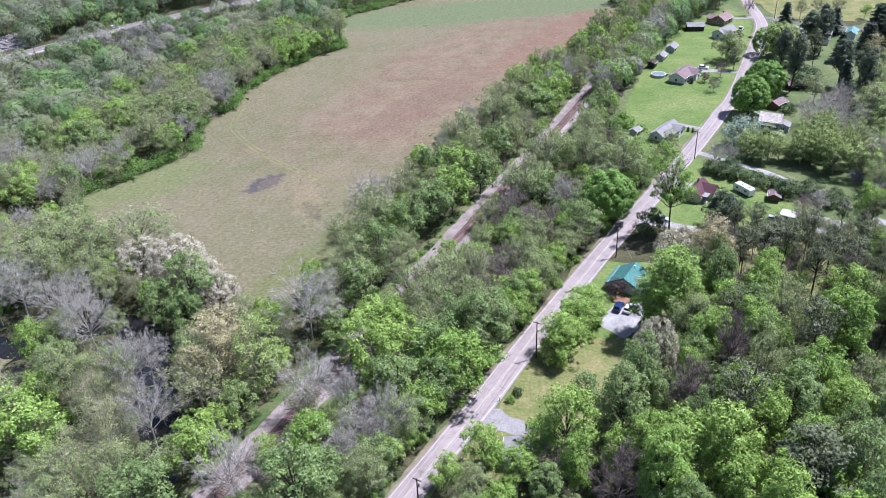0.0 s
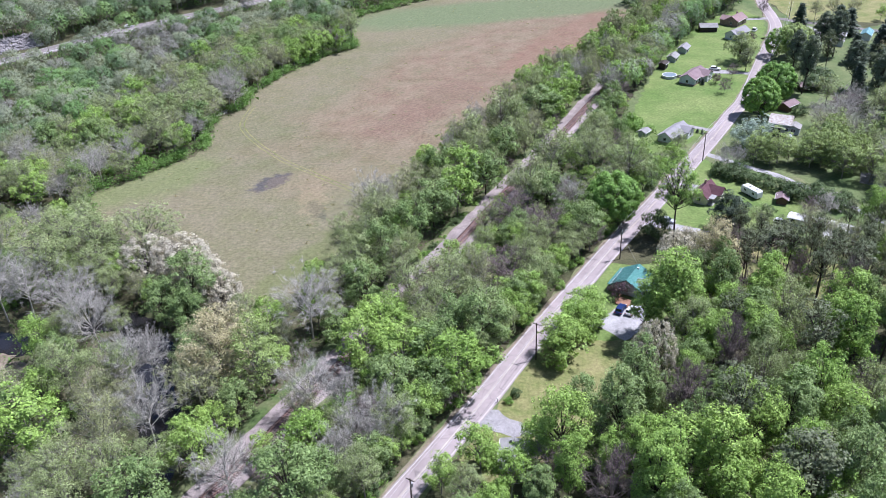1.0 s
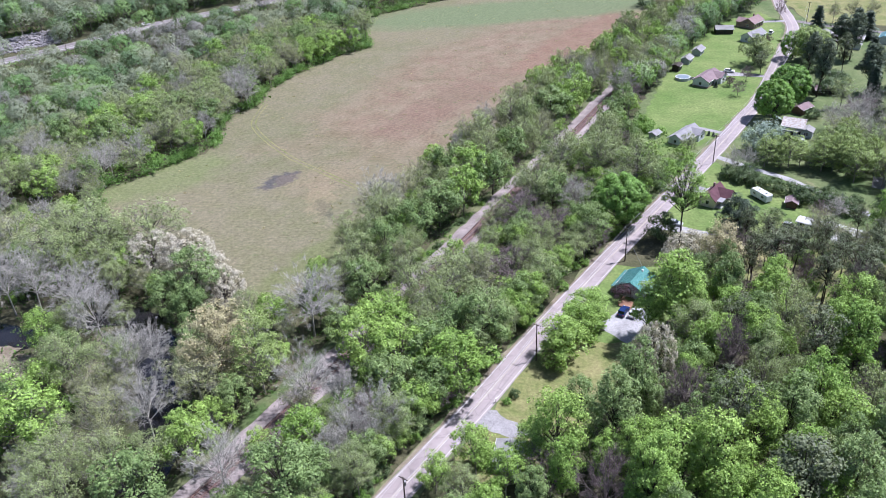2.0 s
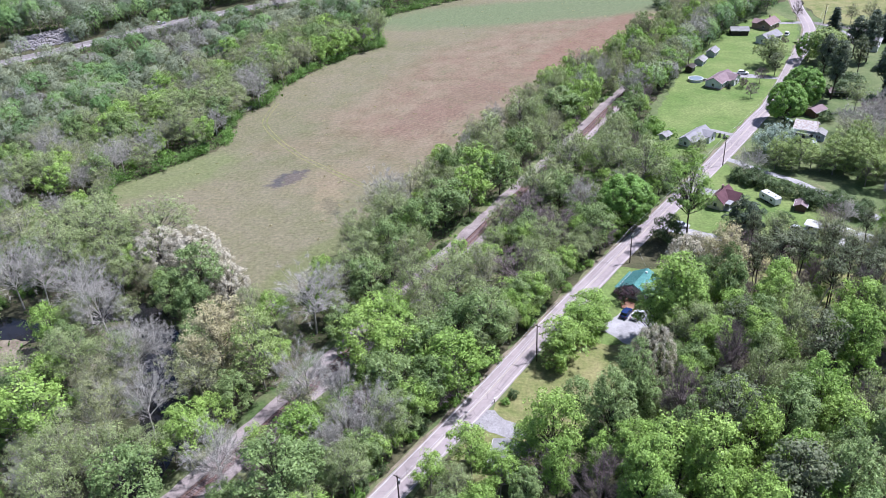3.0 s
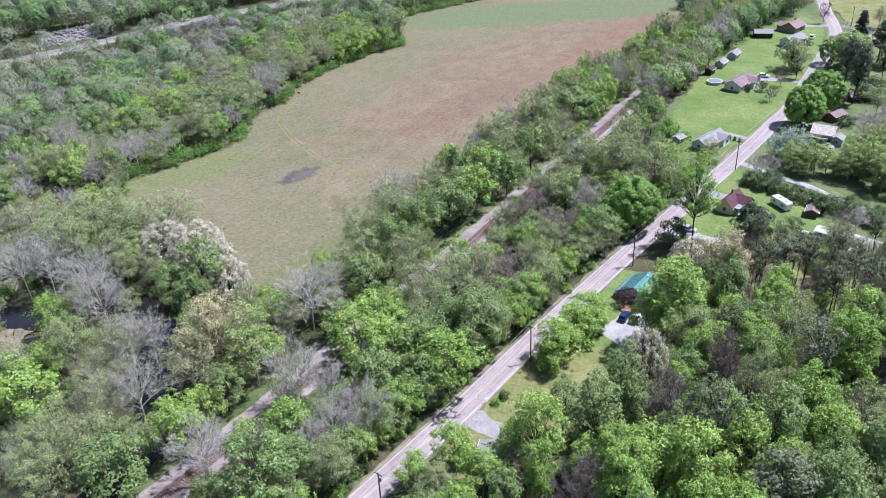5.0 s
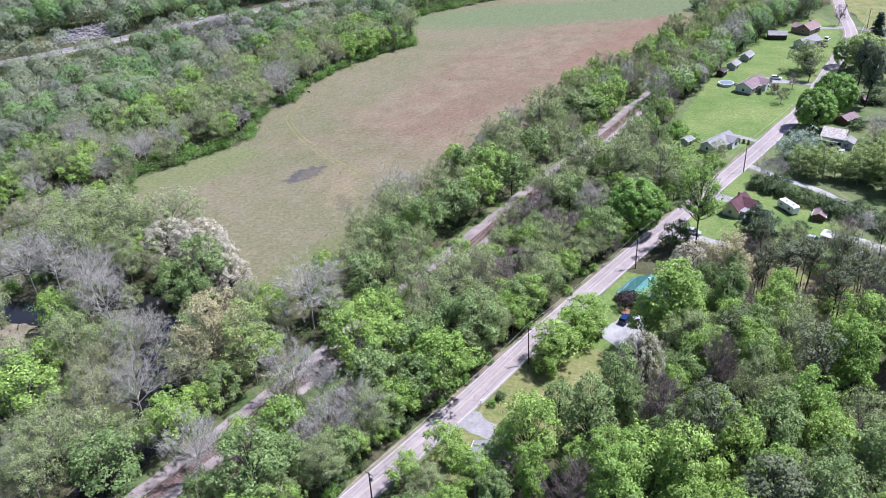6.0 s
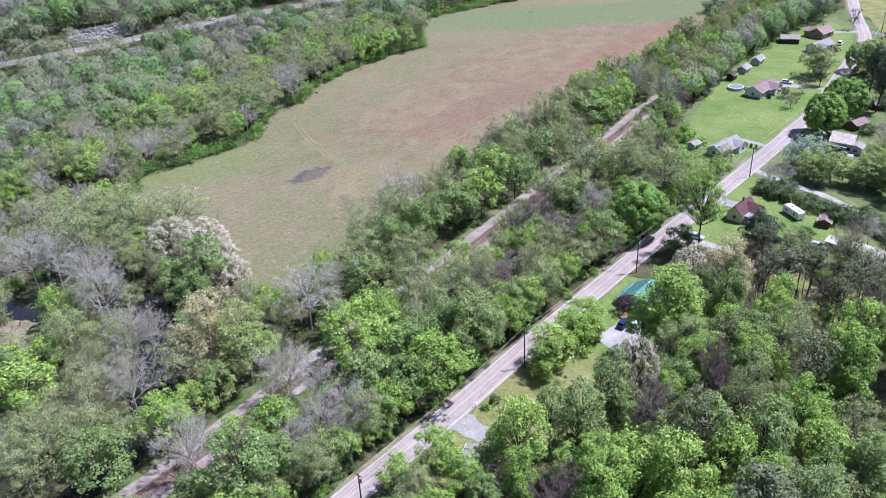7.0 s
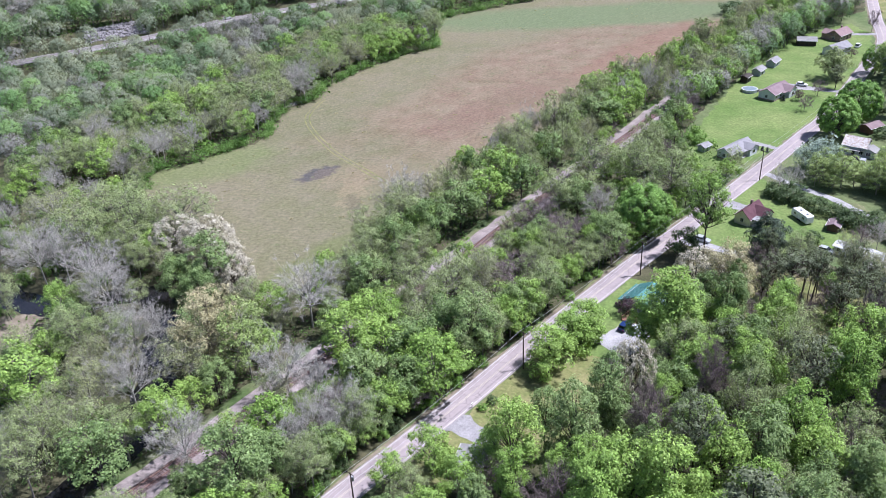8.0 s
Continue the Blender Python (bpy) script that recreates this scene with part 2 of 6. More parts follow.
def thing(name, m, label, category, group="", kind=""):
    ob = new(name)
    ob.matrix_basis = m
    ob.empty_display_size = 0.3
    return tagged(ob, label, category, group, kind)


def box(bm, x0, x1, y0, y1, z0, z1, bevel=0.0):
    made = bmesh.ops.create_cube(bm, size=1, matrix=Matrix.LocRotScale(((x0 + x1) / 2, (y0 + y1) / 2, (z0 + z1) / 2), None, (x1 - x0, y1 - y0, z1 - z0)))
    if bevel:
        edges = {e for v in made["verts"] for e in v.link_edges}
        bmesh.ops.bevel(bm, geom=list(edges), offset=bevel, segments=1, affect="EDGES")
    return bm


def boxed(*size, bevel=0.0):
    return box(bmesh.new(), *size, bevel=bevel)


def prism(bm, outline, axis, a, b):
    """An outline of 2D points swept along an axis ('x' or 'y') from a to b."""
    rows = []
    for s in (a, b):
        rows.append([bm.verts.new((s, p[0], p[1]) if axis == "x" else (p[0], s, p[1])) for p in outline])
    n = len(outline)
    for i in range(n):
        bm.faces.new((rows[0][i], rows[0][(i + 1) % n], rows[1][(i + 1) % n], rows[1][i]))
    bm.faces.new(rows[0][::-1])
    bm.faces.new(rows[1])
    bmesh.ops.recalc_face_normals(bm, faces=bm.faces)
    return bm


def cylinder(bm, p, q, r0, r1=None, sides=10):
    p, q = Vector(p), Vector(q)
    turn = (q - p).to_track_quat("Z", "Y").to_matrix().to_4x4()
    bmesh.ops.create_cone(bm, cap_ends=True, segments=sides, radius1=r0, radius2=r0 if r1 is None else r1, depth=(q - p).length, matrix=Matrix.Translation((p + q) / 2) @ turn)
    return bm


def smooth_line(points, step=4.0):
    """A soft curve through points, as evenly spaced points and their left-hand normals."""
    p = np.array(points, float)
    p = np.vstack([2 * p[0] - p[1], p, 2 * p[-1] - p[-2]])
    out = []
    for i in range(1, len(p) - 2):
        a, b, c, d = p[i - 1], p[i], p[i + 1], p[i + 2]
        n = max(2, int(np.linalg.norm(c - b) / step))
        for t in np.arange(n) / n:
            out.append(0.5 * (2 * b + (c - a) * t + (2 * a - 5 * b + 4 * c - d) * t**2 + (3 * b - a - 3 * c + d) * t**3))
    out.append(p[-2])
    out = np.array(out)
    way = np.gradient(out, axis=0)
    way /= np.linalg.norm(way, axis=1)[:, None]
    return out, np.stack([-way[:, 1], way[:, 0]], 1)


def ribbon(name, line, profile, material, wob=0.0, seed=0):
    """A strip along a line: profile is a list of (offset to the left, height) across it."""
    pts, left = line
    rng = np.random.default_rng(seed)
    rows = []
    for k, (off, z) in enumerate(profile):
        o = np.full(len(pts), float(off))
        if wob and k in (0, len(profile) - 1):
            o = o + rng.normal(0, wob, len(pts))
        rows.append(np.c_[pts + left * o[:, None], np.full(len(pts), z)])
    v = np.stack(rows, 1)
    n, k = v.shape[:2]
    idx = np.arange(n * k).reshape(n, k)
    f = np.stack([idx[:-1, 1:], idx[:-1, :-1], idx[1:, :-1], idx[1:, 1:]], -1).reshape(-1, 4)
    return mesh_of(name, v.reshape(-1, 3), f[:, ::-1], material)


def inside(poly, x, y):
    """Which points lie in a polygon."""
    poly = np.asarray(poly, float)
    x, y = np.asarray(x, float), np.asarray(y, float)
    hit = np.zeros(x.shape, bool)
    for (x0, y0), (x1, y1) in zip(poly, np.roll(poly, -1, 0)):
        cross = (y0 > y) != (y1 > y)
        with np.errstate(divide="ignore", invalid="ignore"):
            hit ^= cross & (x < (x1 - x0) * (y - y0) / (y1 - y0) + x0)
    return hit


def far_from(line, x, y):
    """Signed distance of points from a smooth line, positive on its left."""
    pts, left = line
    d = np.stack([x, y], -1)[:, None] - pts[None]
    near = (d**2).sum(-1).argmin(1)
    rows = np.arange(len(x))
    return (d[rows, near] * left[near]).sum(-1)


LAYERS = []


def patch(name, poly, z, material, label, wob=0.6, step=2.5, seed=1):
    """A flat piece of ground with a ragged edge, each a little above the one before."""
    LAYERS.append(name)
    z = z + 0.0015 * len(LAYERS)
    rng = np.random.default_rng(seed)
    pts = []
    p = np.array(poly, float)
    for a, b in zip(p, np.roll(p, -1, 0)):
        n = max(1, int(np.linalg.norm(b - a) / step))
        for i in range(n):
            pts.append(a + (b - a) * i / n + rng.normal(0, wob, 2))
    bm = bmesh.new()
    vs = [bm.verts.new((x, y, z)) for x, y in pts]
    bm.faces.new(vs)
    bmesh.ops.triangulate(bm, faces=bm.faces)
    if sum(f.normal.z for f in bm.faces) < 0:
        bmesh.ops.reverse_faces(bm, faces=bm.faces)
    ob = part(name, bm, material, None)
    for f in ob.data.polygons:
        if f.normal.z < 0:
            f.flip()
    return tagged(ob, label, name.split("_")[0], kind="structure")


# ---- the plan ----
ROAD = smooth_line([(-75, 0), (-40, 61), (-8.2, 114), (5.6, 137.5), (16.5, 157.0), (38.6, 194.5), (59.7, 228.2), (85.4, 270.5), (100.5, 296.7), (111.5, 316), (134.5, 368), (145, 391.5), (153.5, 412.5), (157.6, 433.5), (160, 453), (164, 475), (171, 520), (180, 620)], 3.0)
RAIL = smooth_line([(-90, 20), (-62, 78), (-44.5, 112), (-35.0, 131), (-19, 163.5), (-6.5, 190), (1.2, 206), (9.0, 223), (23, 252), (38.5, 285), (50, 310), (82, 374), (117, 441), (160, 520), (200, 600)], 3.0)
HIGHWAY = smooth_line([(-420, 190), (-330, 264), (-243, 340), (-221, 361), (-207, 375), (-191, 394), (-175, 414.5), (-158, 431), (-141.5, 445.5), (-125, 459), (-60, 512), (10, 562)], 4.0)


def hill(x, y):
    """Height of the ground: level valley, the bank that carries the highway, and the cut slope beyond it."""
    d = far_from(HIGHWAY, np.asarray(x, float), np.asarray(y, float))
    a, b = np.clip((d + 24) / 14, 0, 1), np.clip((d - 9) / 9, 0, 1)
    return 8.0 * a * a * (3 - 2 * a) + 4.5 * b


CREEK = smooth_line([(-175, 190), (-140, 172), (-118, 162), (-105, 160), (-92, 168), (-82, 168), (-74, 159), (-70, 147), (-64, 133), (-60, 118), (-66, 95), (-80, 70)], 3.0)
FIELD = [(-57, 158), (-68, 185), (-90, 205), (-118, 228), (-123, 243), (-112, 252), (-101, 267), (-94, 279), (-98, 300), (-96, 310), (-89, 320), (-90, 336), (-82, 360), (-65, 388), (-53, 400), (-61, 425), (-66, 449), (-48, 470), (-26, 489), (10, 520), (60, 530), (115, 520), (112, 480), (92, 440), (58, 375), (33, 342), (18, 312), (-2, 272), (-16, 240), (-30, 205), (-38, 185), (-48, 165)]

# Ground: one sheet to the horizon, with the creek's bed cut into it.
gx = np.concatenate([-np.geomspace(3200, 300, 14), np.arange(-290, 240, 4.0), np.geomspace(250, 3200, 14)])
gy = np.concatenate([-np.geomspace(3200, 60, 14), np.arange(-40, 600, 4.0), np.geomspace(610, 3600, 14)])
X, Y = np.meshgrid(gx, gy)
d = np.abs(far_from(CREEK, X.ravel(), Y.ravel()))
ends = (X.ravel() < -175) | (Y.ravel() < 66) | (Y.ravel() > 195) | (X.ravel() > -50)
bed = hill(X.ravel(), Y.ravel()) + np.where(ends, 0, -1.6 * np.clip(1 - (d - 2) / 4, 0, 1))
idx = np.arange(X.size).reshape(X.shape)
f = np.stack([idx[:-1, :-1], idx[:-1, 1:], idx[1:, 1:], idx[1:, :-1]], -1).reshape(-1, 4)
ground = tagged(new("ground", mesh_of("ground", np.c_[X.ravel(), Y.ravel(), bed], f, M_LITTER)), "wooded valley floor covered in brown leaf litter", "ground", kind="structure")
tagged(new("water", ribbon("water", CREEK, [(-5, -0.75), (0, -0.75), (5, -0.75)], M_WATER)), "dark still muddy creek water between wooded banks", "water", kind="structure")

field = patch("field", FIELD, 0.05, M_FIELD, "broad olive-green pasture with red-brown sorrel patches", 1.2, 3.0)
ROAD_PTS, ROAD_LEFT = ROAD
part("road", ribbon("road", ROAD, [(2.95, 0.02), (2.8, 0.10), (0, 0.15), (-2.8, 0.10), (-2.95, 0.02)], M_ROAD, 0.06), None, None)
tagged(bpy.data.objects["road"], "straight two-lane country road of pale worn asphalt", "road", kind="structure")


def line_strip(off, width, z, material, name, label, line=ROAD):
    return tagged(new(name, ribbon(name, line, [(off + width / 2, z), (off - width / 2, z)], material)), label, "road marking", kind="structure")


line_strip(2.5, 0.13, 0.118, M_PAINT, "edge_line", "worn white edge line painted on the road")
line_strip(-2.5, 0.13, 0.118, M_PAINT, "edge_line", "worn white edge line painted on the road")
line_strip(0.14, 0.10, 0.158, M_YELLOW, "centre_line", "faded double centre line on the road")
line_strip(-0.14, 0.10, 0.158, M_YELLOW, "centre_line", "faded double centre line on the road")
tagged(new("road_shoulder", ribbon("road_shoulder", ROAD, [(3.6, 0.04), (3.2, 0.07), (2.7, 0.06)], M_MUD, 0.3, 13)), "bare earth shoulder along the road edge", "shoulder", kind="structure")
tagged(new("road_verge", ribbon("road_verge", ROAD, [(4.0, 0.03), (0, 0.035), (-4.2, 0.03)], M_VERGE, 0.5, 3)), "strip of rough grass along both road edges", "verge", kind="structure")

tagged(new("rail_bank", ribbon("rail_bank", RAIL, [(9.0, 0.02), (6.6, 1.15), (3.6, 1.34)], M_VERGE, 0.4, 5)), "grassy slope of the railway embankment", "embankment", kind="structure")
tagged(new("rail_slope", ribbon("rail_slope", RAIL, [(-2.2, 1.35), (-3.2, 1.3), (-5.6, 0.02)], M_VERGE, 0.3, 6)), "grassy slope of the railway embankment", "embankment", kind="structure")
tagged(new("rail_bed", ribbon("rail_bed", RAIL, [(5.0, 1.35), (2.2, 1.46), (1.7, 1.78), (-1.7, 1.78), (-3.4, 1.35)], M_BALLAST, 0.25, 7)), "bed of pale grey crushed-stone ballast", "ballast", kind="structure")


# ---- trees ----
def tubes(paths, sides=4):
    """Tapered tubes along paths of (points, radii), joined: verts and quads."""
    V, F, base = [], [], 0
    for pts, rad in paths:
        pts = np.asarray(pts, float)
        way = np.gradient(pts, axis=0)
        way /= np.linalg.norm(way, axis=1)[:, None] + 1e-9
        ref = np.where(np.abs(way[:, 2:3]) > 0.9, [[1.0, 0, 0]], [[0, 0, 1.0]])
        a = np.cross(way, ref)
        a /= np.linalg.norm(a, axis=1)[:, None] + 1e-9
        b = np.cross(way, a)
        ang = np.arange(sides) * 2 * np.pi / sides
        ring = pts[:, None] + np.asarray(rad)[:, None, None] * (np.cos(ang)[None, :, None] * a[:, None] + np.sin(ang)[None, :, None] * b[:, None])
        V.append(ring.reshape(-1, 3))
        idx = base + np.arange(len(pts) * sides).reshape(len(pts), sides)
        nxt = np.roll(idx, -1, 1)
        F.append(np.stack([idx[:-1], nxt[:-1], nxt[1:], idx[1:]], -1).reshape(-1, 4))
        base += len(pts) * sides
    return np.concatenate(V), np.concatenate(F)


def kites(rng, c, n, size, long=1.2, narrow=1.2):
    """Leaf sprays: three-cornered leaves at points c, facing n."""
    k = len(c)
    n = n / (np.linalg.norm(n, axis=1)[:, None] + 1e-9)
    t = np.cross(n, rng.normal(size=(k, 3)))
    t /= np.linalg.norm(t, axis=1)[:, None] + 1e-9
    b = np.cross(n, t)
    s = size * rng.uniform(0.6, 1.4, (k, 1))
    w = s * narrow * rng.uniform(0.55, 0.9, (k, 1))
    v = np.stack([c + t * s * long / 2, c + b * w / 2 - t * s * rng.uniform(0.1, 0.7, (k, 1)), c - b * w / 2 - t * s * rng.uniform(0.1, 0.7, (k, 1))], 1)
    return v.reshape(-1, 3), np.arange(3 * k).reshape(k, 3)


def blades(rng, p, q, width):
    """Thin flat twigs from p to q."""
    k = len(p)
    side = np.cross(q - p, rng.normal(size=(k, 3)))
    side /= np.linalg.norm(side, axis=1)[:, None] + 1e-9
    w = width * rng.uniform(0.6, 1.3, (k, 1))
    v = np.stack([p - side * w / 2, p + side * w / 2, q + side * w / 5, q - side * w / 5], 1)
    return v.reshape(-1, 3), np.arange(4 * k).reshape(k, 4)


def both(*pairs):
    """Joins pairs of verts and quads."""
    V, F, base = [], [], 0
    for v, f in pairs:
        V.append(v)
        F.append(f + base)
        base += len(v)
    return np.concatenate(V), np.concatenate(F)


def skeleton_of(rng, H, R, clear, limbs, subs, trunk_r, low=-0.55, fork=0.45, lean=0.03, top=0.85, sag=-0.10):
    """Trunk and limbs that reach into an egg-shaped crown: paths, lobe centres, twig ends."""
    paths, lobes, tips = [], [], []
    z = np.linspace(0, H * top, 7)
    sway = np.cumsum(rng.normal(0, lean, (7, 2)) * H / 7, axis=0)
    trunk = np.c_[sway - sway[0], z]
    paths.append((trunk, trunk_r * np.linspace(1, 0.15, 7) ** 0.8))
    cz, hz = H * (1 + clear) / 2, H * (1 - clear) / 2
    for i in range(limbs):
        u = low + (1 - low) * (i + rng.uniform(0.2, 0.8)) / limbs
        az = i * 2.39996 + rng.normal(0, 0.35)
        r = R * math.sqrt(max(0.03 if clear > 0.1 or u > 0 else 0.55, 1 - u * u)) * rng.uniform(0.55, 1.05)
        end = np.array([r * math.cos(az), r * math.sin(az), cz + hz * u * rng.uniform(0.8, 1.05)])
        h0 = np.clip(clear * H + (end[2] - clear * H) * fork * rng.uniform(0.6, 1.1), 0.5 * clear * H, H * top * 0.95)
        start = np.array([np.interp(h0, z, trunk[:, 0]), np.interp(h0, z, trunk[:, 1]), h0])
        end[:2] += start[:2]
        ctrl = start * 0.4 + end * 0.6 + np.array([0, 0, sag * r]) + rng.normal(0, 0.06 * R, 3)
        t = np.linspace(0, 1, 4)[:, None]
        limb = (1 - t) ** 2 * start + 2 * t * (1 - t) * ctrl + t**2 * end
        lr = trunk_r * (0.3 + 0.3 * r / R)
        paths.append((limb, lr * np.linspace(1, 0.2, 4)))
        lobes.append(end)
        for _ in range(subs):
            k = rng.uniform(0.35, 0.95)
            a = limb[int(k * 3)]
            way = (end - start) / (np.linalg.norm(end - start) + 1e-9) + rng.normal(0, 0.6, 3) + np.array([0, 0, 0.35])
            q = a + way * R * rng.uniform(0.18, 0.36) * (1.35 if subs > 8 else 1.0)
            if subs > 8:
                paths.append((np.array([a, (a + q) / 2 + rng.normal(0, 0.06 * R, 3), q]), lr * 0.5 * np.array([1, 0.6, 0.2])))
            else:
                paths.append((np.array([a, q]), lr * 0.45 * np.array([1, 0.25])))
            tips.append(q)
        tips.append(end)
    return paths, np.array(lobes), np.array(tips)


def sprays(rng, c, d, per, spread, size, up=0.45, loose=0.38):
    """Sprays of per leaves round points c that face d: verts, faces and a tone for each spray."""
    k = len(c)
    wide = spread * rng.uniform(0.6, 1.35, (k, 1))
    jitter = rng.normal(0, 1, (k, per, 3))
    jitter -= 0.55 * (jitter * d[:, None]).sum(-1, keepdims=True) * d[:, None]
    p = c[:, None] + jitter * wide[:, None]
    n = d[:, None] * 0.9 + [0, 0, up] + rng.normal(0, loose, (k, per, 3)) + jitter * 0.3
    v, f = kites(rng, p.reshape(-1, 3), n.reshape(-1, 3), size)
    return v, f, np.repeat(rng.random(k), per * 3)


def leaves_at(rng, lobes, count, lobe_r, size, flat=0.8, mid=None, up=0.3):
    """Leaf sprays over uneven lobes."""
    per = 11
    k = max(1, count // per)
    who = rng.integers(0, len(lobes), k)
    d = rng.normal(size=(k, 3))
    d /= np.linalg.norm(d, axis=1)[:, None]
    d[:, 2] = np.where((d[:, 2] < -0.15) & (rng.random(k) < 0.6), -d[:, 2], d[:, 2])
    each = rng.uniform(0.65, 1.25, len(lobes))[who]
    r = lobe_r * each * (0.5 + 0.5 * rng.random(k) ** 0.5)
    c = lobes[who] + d * r[:, None] * [1, 1, flat]
    out = c - (mid if mid is not None else lobes.mean(0))
    out /= np.linalg.norm(out, axis=1)[:, None] + 1e-9
    d = d * 0.7 + out * 0.6
    d /= np.linalg.norm(d, axis=1)[:, None] + 1e-9
    return sprays(rng, c, d, per, 0.2 + 0.45 * size, size, up, 0.5)


def dome_at(rng, count, H, R, clear, size, lumps=130):
    """A dense leafy dome: sprays over many lobes close under an egg-shaped outline."""
    k = (np.arange(lumps) + 0.5) / lumps
    u = -0.75 + 1.7 * k
    az = np.arange(lumps) * 2.39996 + rng.normal(0, 0.25, lumps)
    rr = R * np.sqrt(np.clip(1 - u * u, 0.02, 1)) * rng.uniform(0.78, 0.92, lumps)
    cz, hz = H * (1 + clear) / 2, H * (1 - clear) / 2
    lobes = np.c_[rr * np.cos(az), rr * np.sin(az), cz + hz * u * 0.88]
    per = 13
    m = count // per
    who = rng.integers(0, lumps, m)
    out = lobes[who] - [0, 0, cz * 0.8]
    out /= np.linalg.norm(out, axis=1)[:, None] + 1e-9
    d = rng.normal(size=(m, 3)) + out * 0.9
    d /= np.linalg.norm(d, axis=1)[:, None]
    r = R * 0.14 * rng.uniform(0.7, 1.3, lumps)[who] * rng.uniform(0.7, 1.05, m)
    return sprays(rng, lobes[who] + d * r[:, None], d * 0.6 + out * 0.4, per, 0.3, size, 0.3, 0.3)


def twigs_at(rng, tips, per, length, width, mid):
    """Fans of thin twigs that point away from the middle of the crown and upwards."""
    p = np.repeat(tips, per, 0)
    out = p - mid
    out /= np.linalg.norm(out, axis=1)[:, None] + 1e-9
    way = out * 0.7 + rng.normal(0, 0.65, p.shape) + [0, 0, 0.15]
    way /= np.linalg.norm(way, axis=1)[:, None]
    p = p + rng.normal(0, 0.12 * length, p.shape) - way * length * 0.25
    return blades(rng, p, p + way * length * rng.uniform(0.5, 1.2, (len(p), 1)), width)


# height, crown radius, clear stem, limbs, subs, trunk radius, leaf count, lobe radius, leaf size, twigs per tip, leaf, bark
KINDS = {
    "fresh": (12.5, 4.6, 0.2, 22, 1, 0.18, 3400, 1.45, 0.315, 0, "fresh", BARK),
    "mid": (13.5, 4.6, 0.2, 22, 1, 0.19, 3400, 1.45, 0.315, 0, "mid", BARK_DARK),
    "olive": (14, 4.8, 0.26, 26, 3, 0.20, 5000, 1.35, 0.19, 4, "olive", BARK),
    "budding": (13, 4.6, 0.26, 20, 5, 0.19, 4400, 1.3, 0.15, 10, "budding", BARK_BUD),
    "bare": (13, 4.6, 0.24, 18, 10, 0.14, 0, 1.4, 0.3, 11, "budding", BARK_PALE),
    "lilac": (10, 3.8, 0.2, 18, 6, 0.15, 0, 1.4, 0.3, 15, "budding", BARK_PURPLE),
    "pine": (18, 3.0, 0.55, 17, 4, 0.22, 1500, 0.9, 0.26, 5, "pine", BARK_DARK),
    "darkpine": (15.5, 3.6, 0.16, 26, 2, 0.22, 4200, 1.15, 0.27, 1, "pine", BARK_DARK),
    "fullolive": (15, 4.9, 0.10, 28, 3, 0.2, 4600, 1.3, 0.26, 2, "yellow", BARK),
    "maple": (13.5, 6.4, 0.06, 30, 1, 0.25, 15000, 2.2, 0.36, 0, "maple", BARK_DARK),
    "dome": (13, 5.2, 0.08, 24, 1, 0.22, 7000, 2.0, 0.36, 0, "yellow", BARK_DARK),
    "bigpine": (22, 3.5, 0.2, 40, 1, 0.34, 7000, 1.15, 0.36, 0, "bigpine", BARK_DARK),
    "spread": (11, 6.4, 0.12, 40, 2, 0.25, 8500, 1.75, 0.28, 1, "olive", BARK_DARK),
    "greendome": (13, 5.2, 0.05, 24, 1, 0.22, 7000, 2.0, 0.36, 0, "maple", BARK_DARK),
    "blossom": (13.5, 6.2, 0.12, 30, 3, 0.26, 8500, 1.5, 0.24, 2, "blossom", BARK_DARK),
    "tan": (13.5, 4.4, 0.2, 26, 4, 0.2, 6500, 1.3, 0.2, 4, "tan", BARK_TAN),
    "tall": (18.5, 4.2, 0.26, 28, 3, 0.23, 5200, 1.35, 0.29, 1, "mid", BARK_DARK),
    "tallfresh": (17.5, 4.1, 0.22, 30, 2, 0.2, 5200, 1.3, 0.3, 0, "fresh", BARK_DARK),
    "bluegreen": (8.5, 4.6, 0.12, 24, 2, 0.2, 4800, 1.45, 0.27, 1, "bluegreen", BARK_DARK),
    "purple": (5.0, 2.8, 0.2, 14, 4, 0.12, 1400, 0.85, 0.2, 5, "purple", BARK_DARK),
    "lowfresh": (9.5, 3.9, 0.04, 26, 1, 0.14, 4600, 1.3, 0.28, 0, "fresh", BARK_DARK),
    "shrub": (3.8, 2.4, 0.0, 12, 0, 0.06, 1300, 0.95, 0.28, 0, "shrub", BARK_DARK),
    "deadpine": (19, 3.0, 0.4, 26, 6, 0.2, 0, 1.0, 0.2, 16, "budding", BARK_BROWN),
    "roadside": (25.5, 5.8, 0.3, 36, 4, 0.3, 6500, 1.2, 0.3, 3, "fresh", BARK_DARK),
    "cedar": (12, 5.2, 0.03, 30, 1, 0.25, 7500, 1.5, 0.36, 0, "spruce", BARK_DARK),
    "darkshrub": (4.8, 2.7, 0.02, 14, 0, 0.08, 2200, 1.05, 0.27, 0, "dark", BARK_DARK),
}
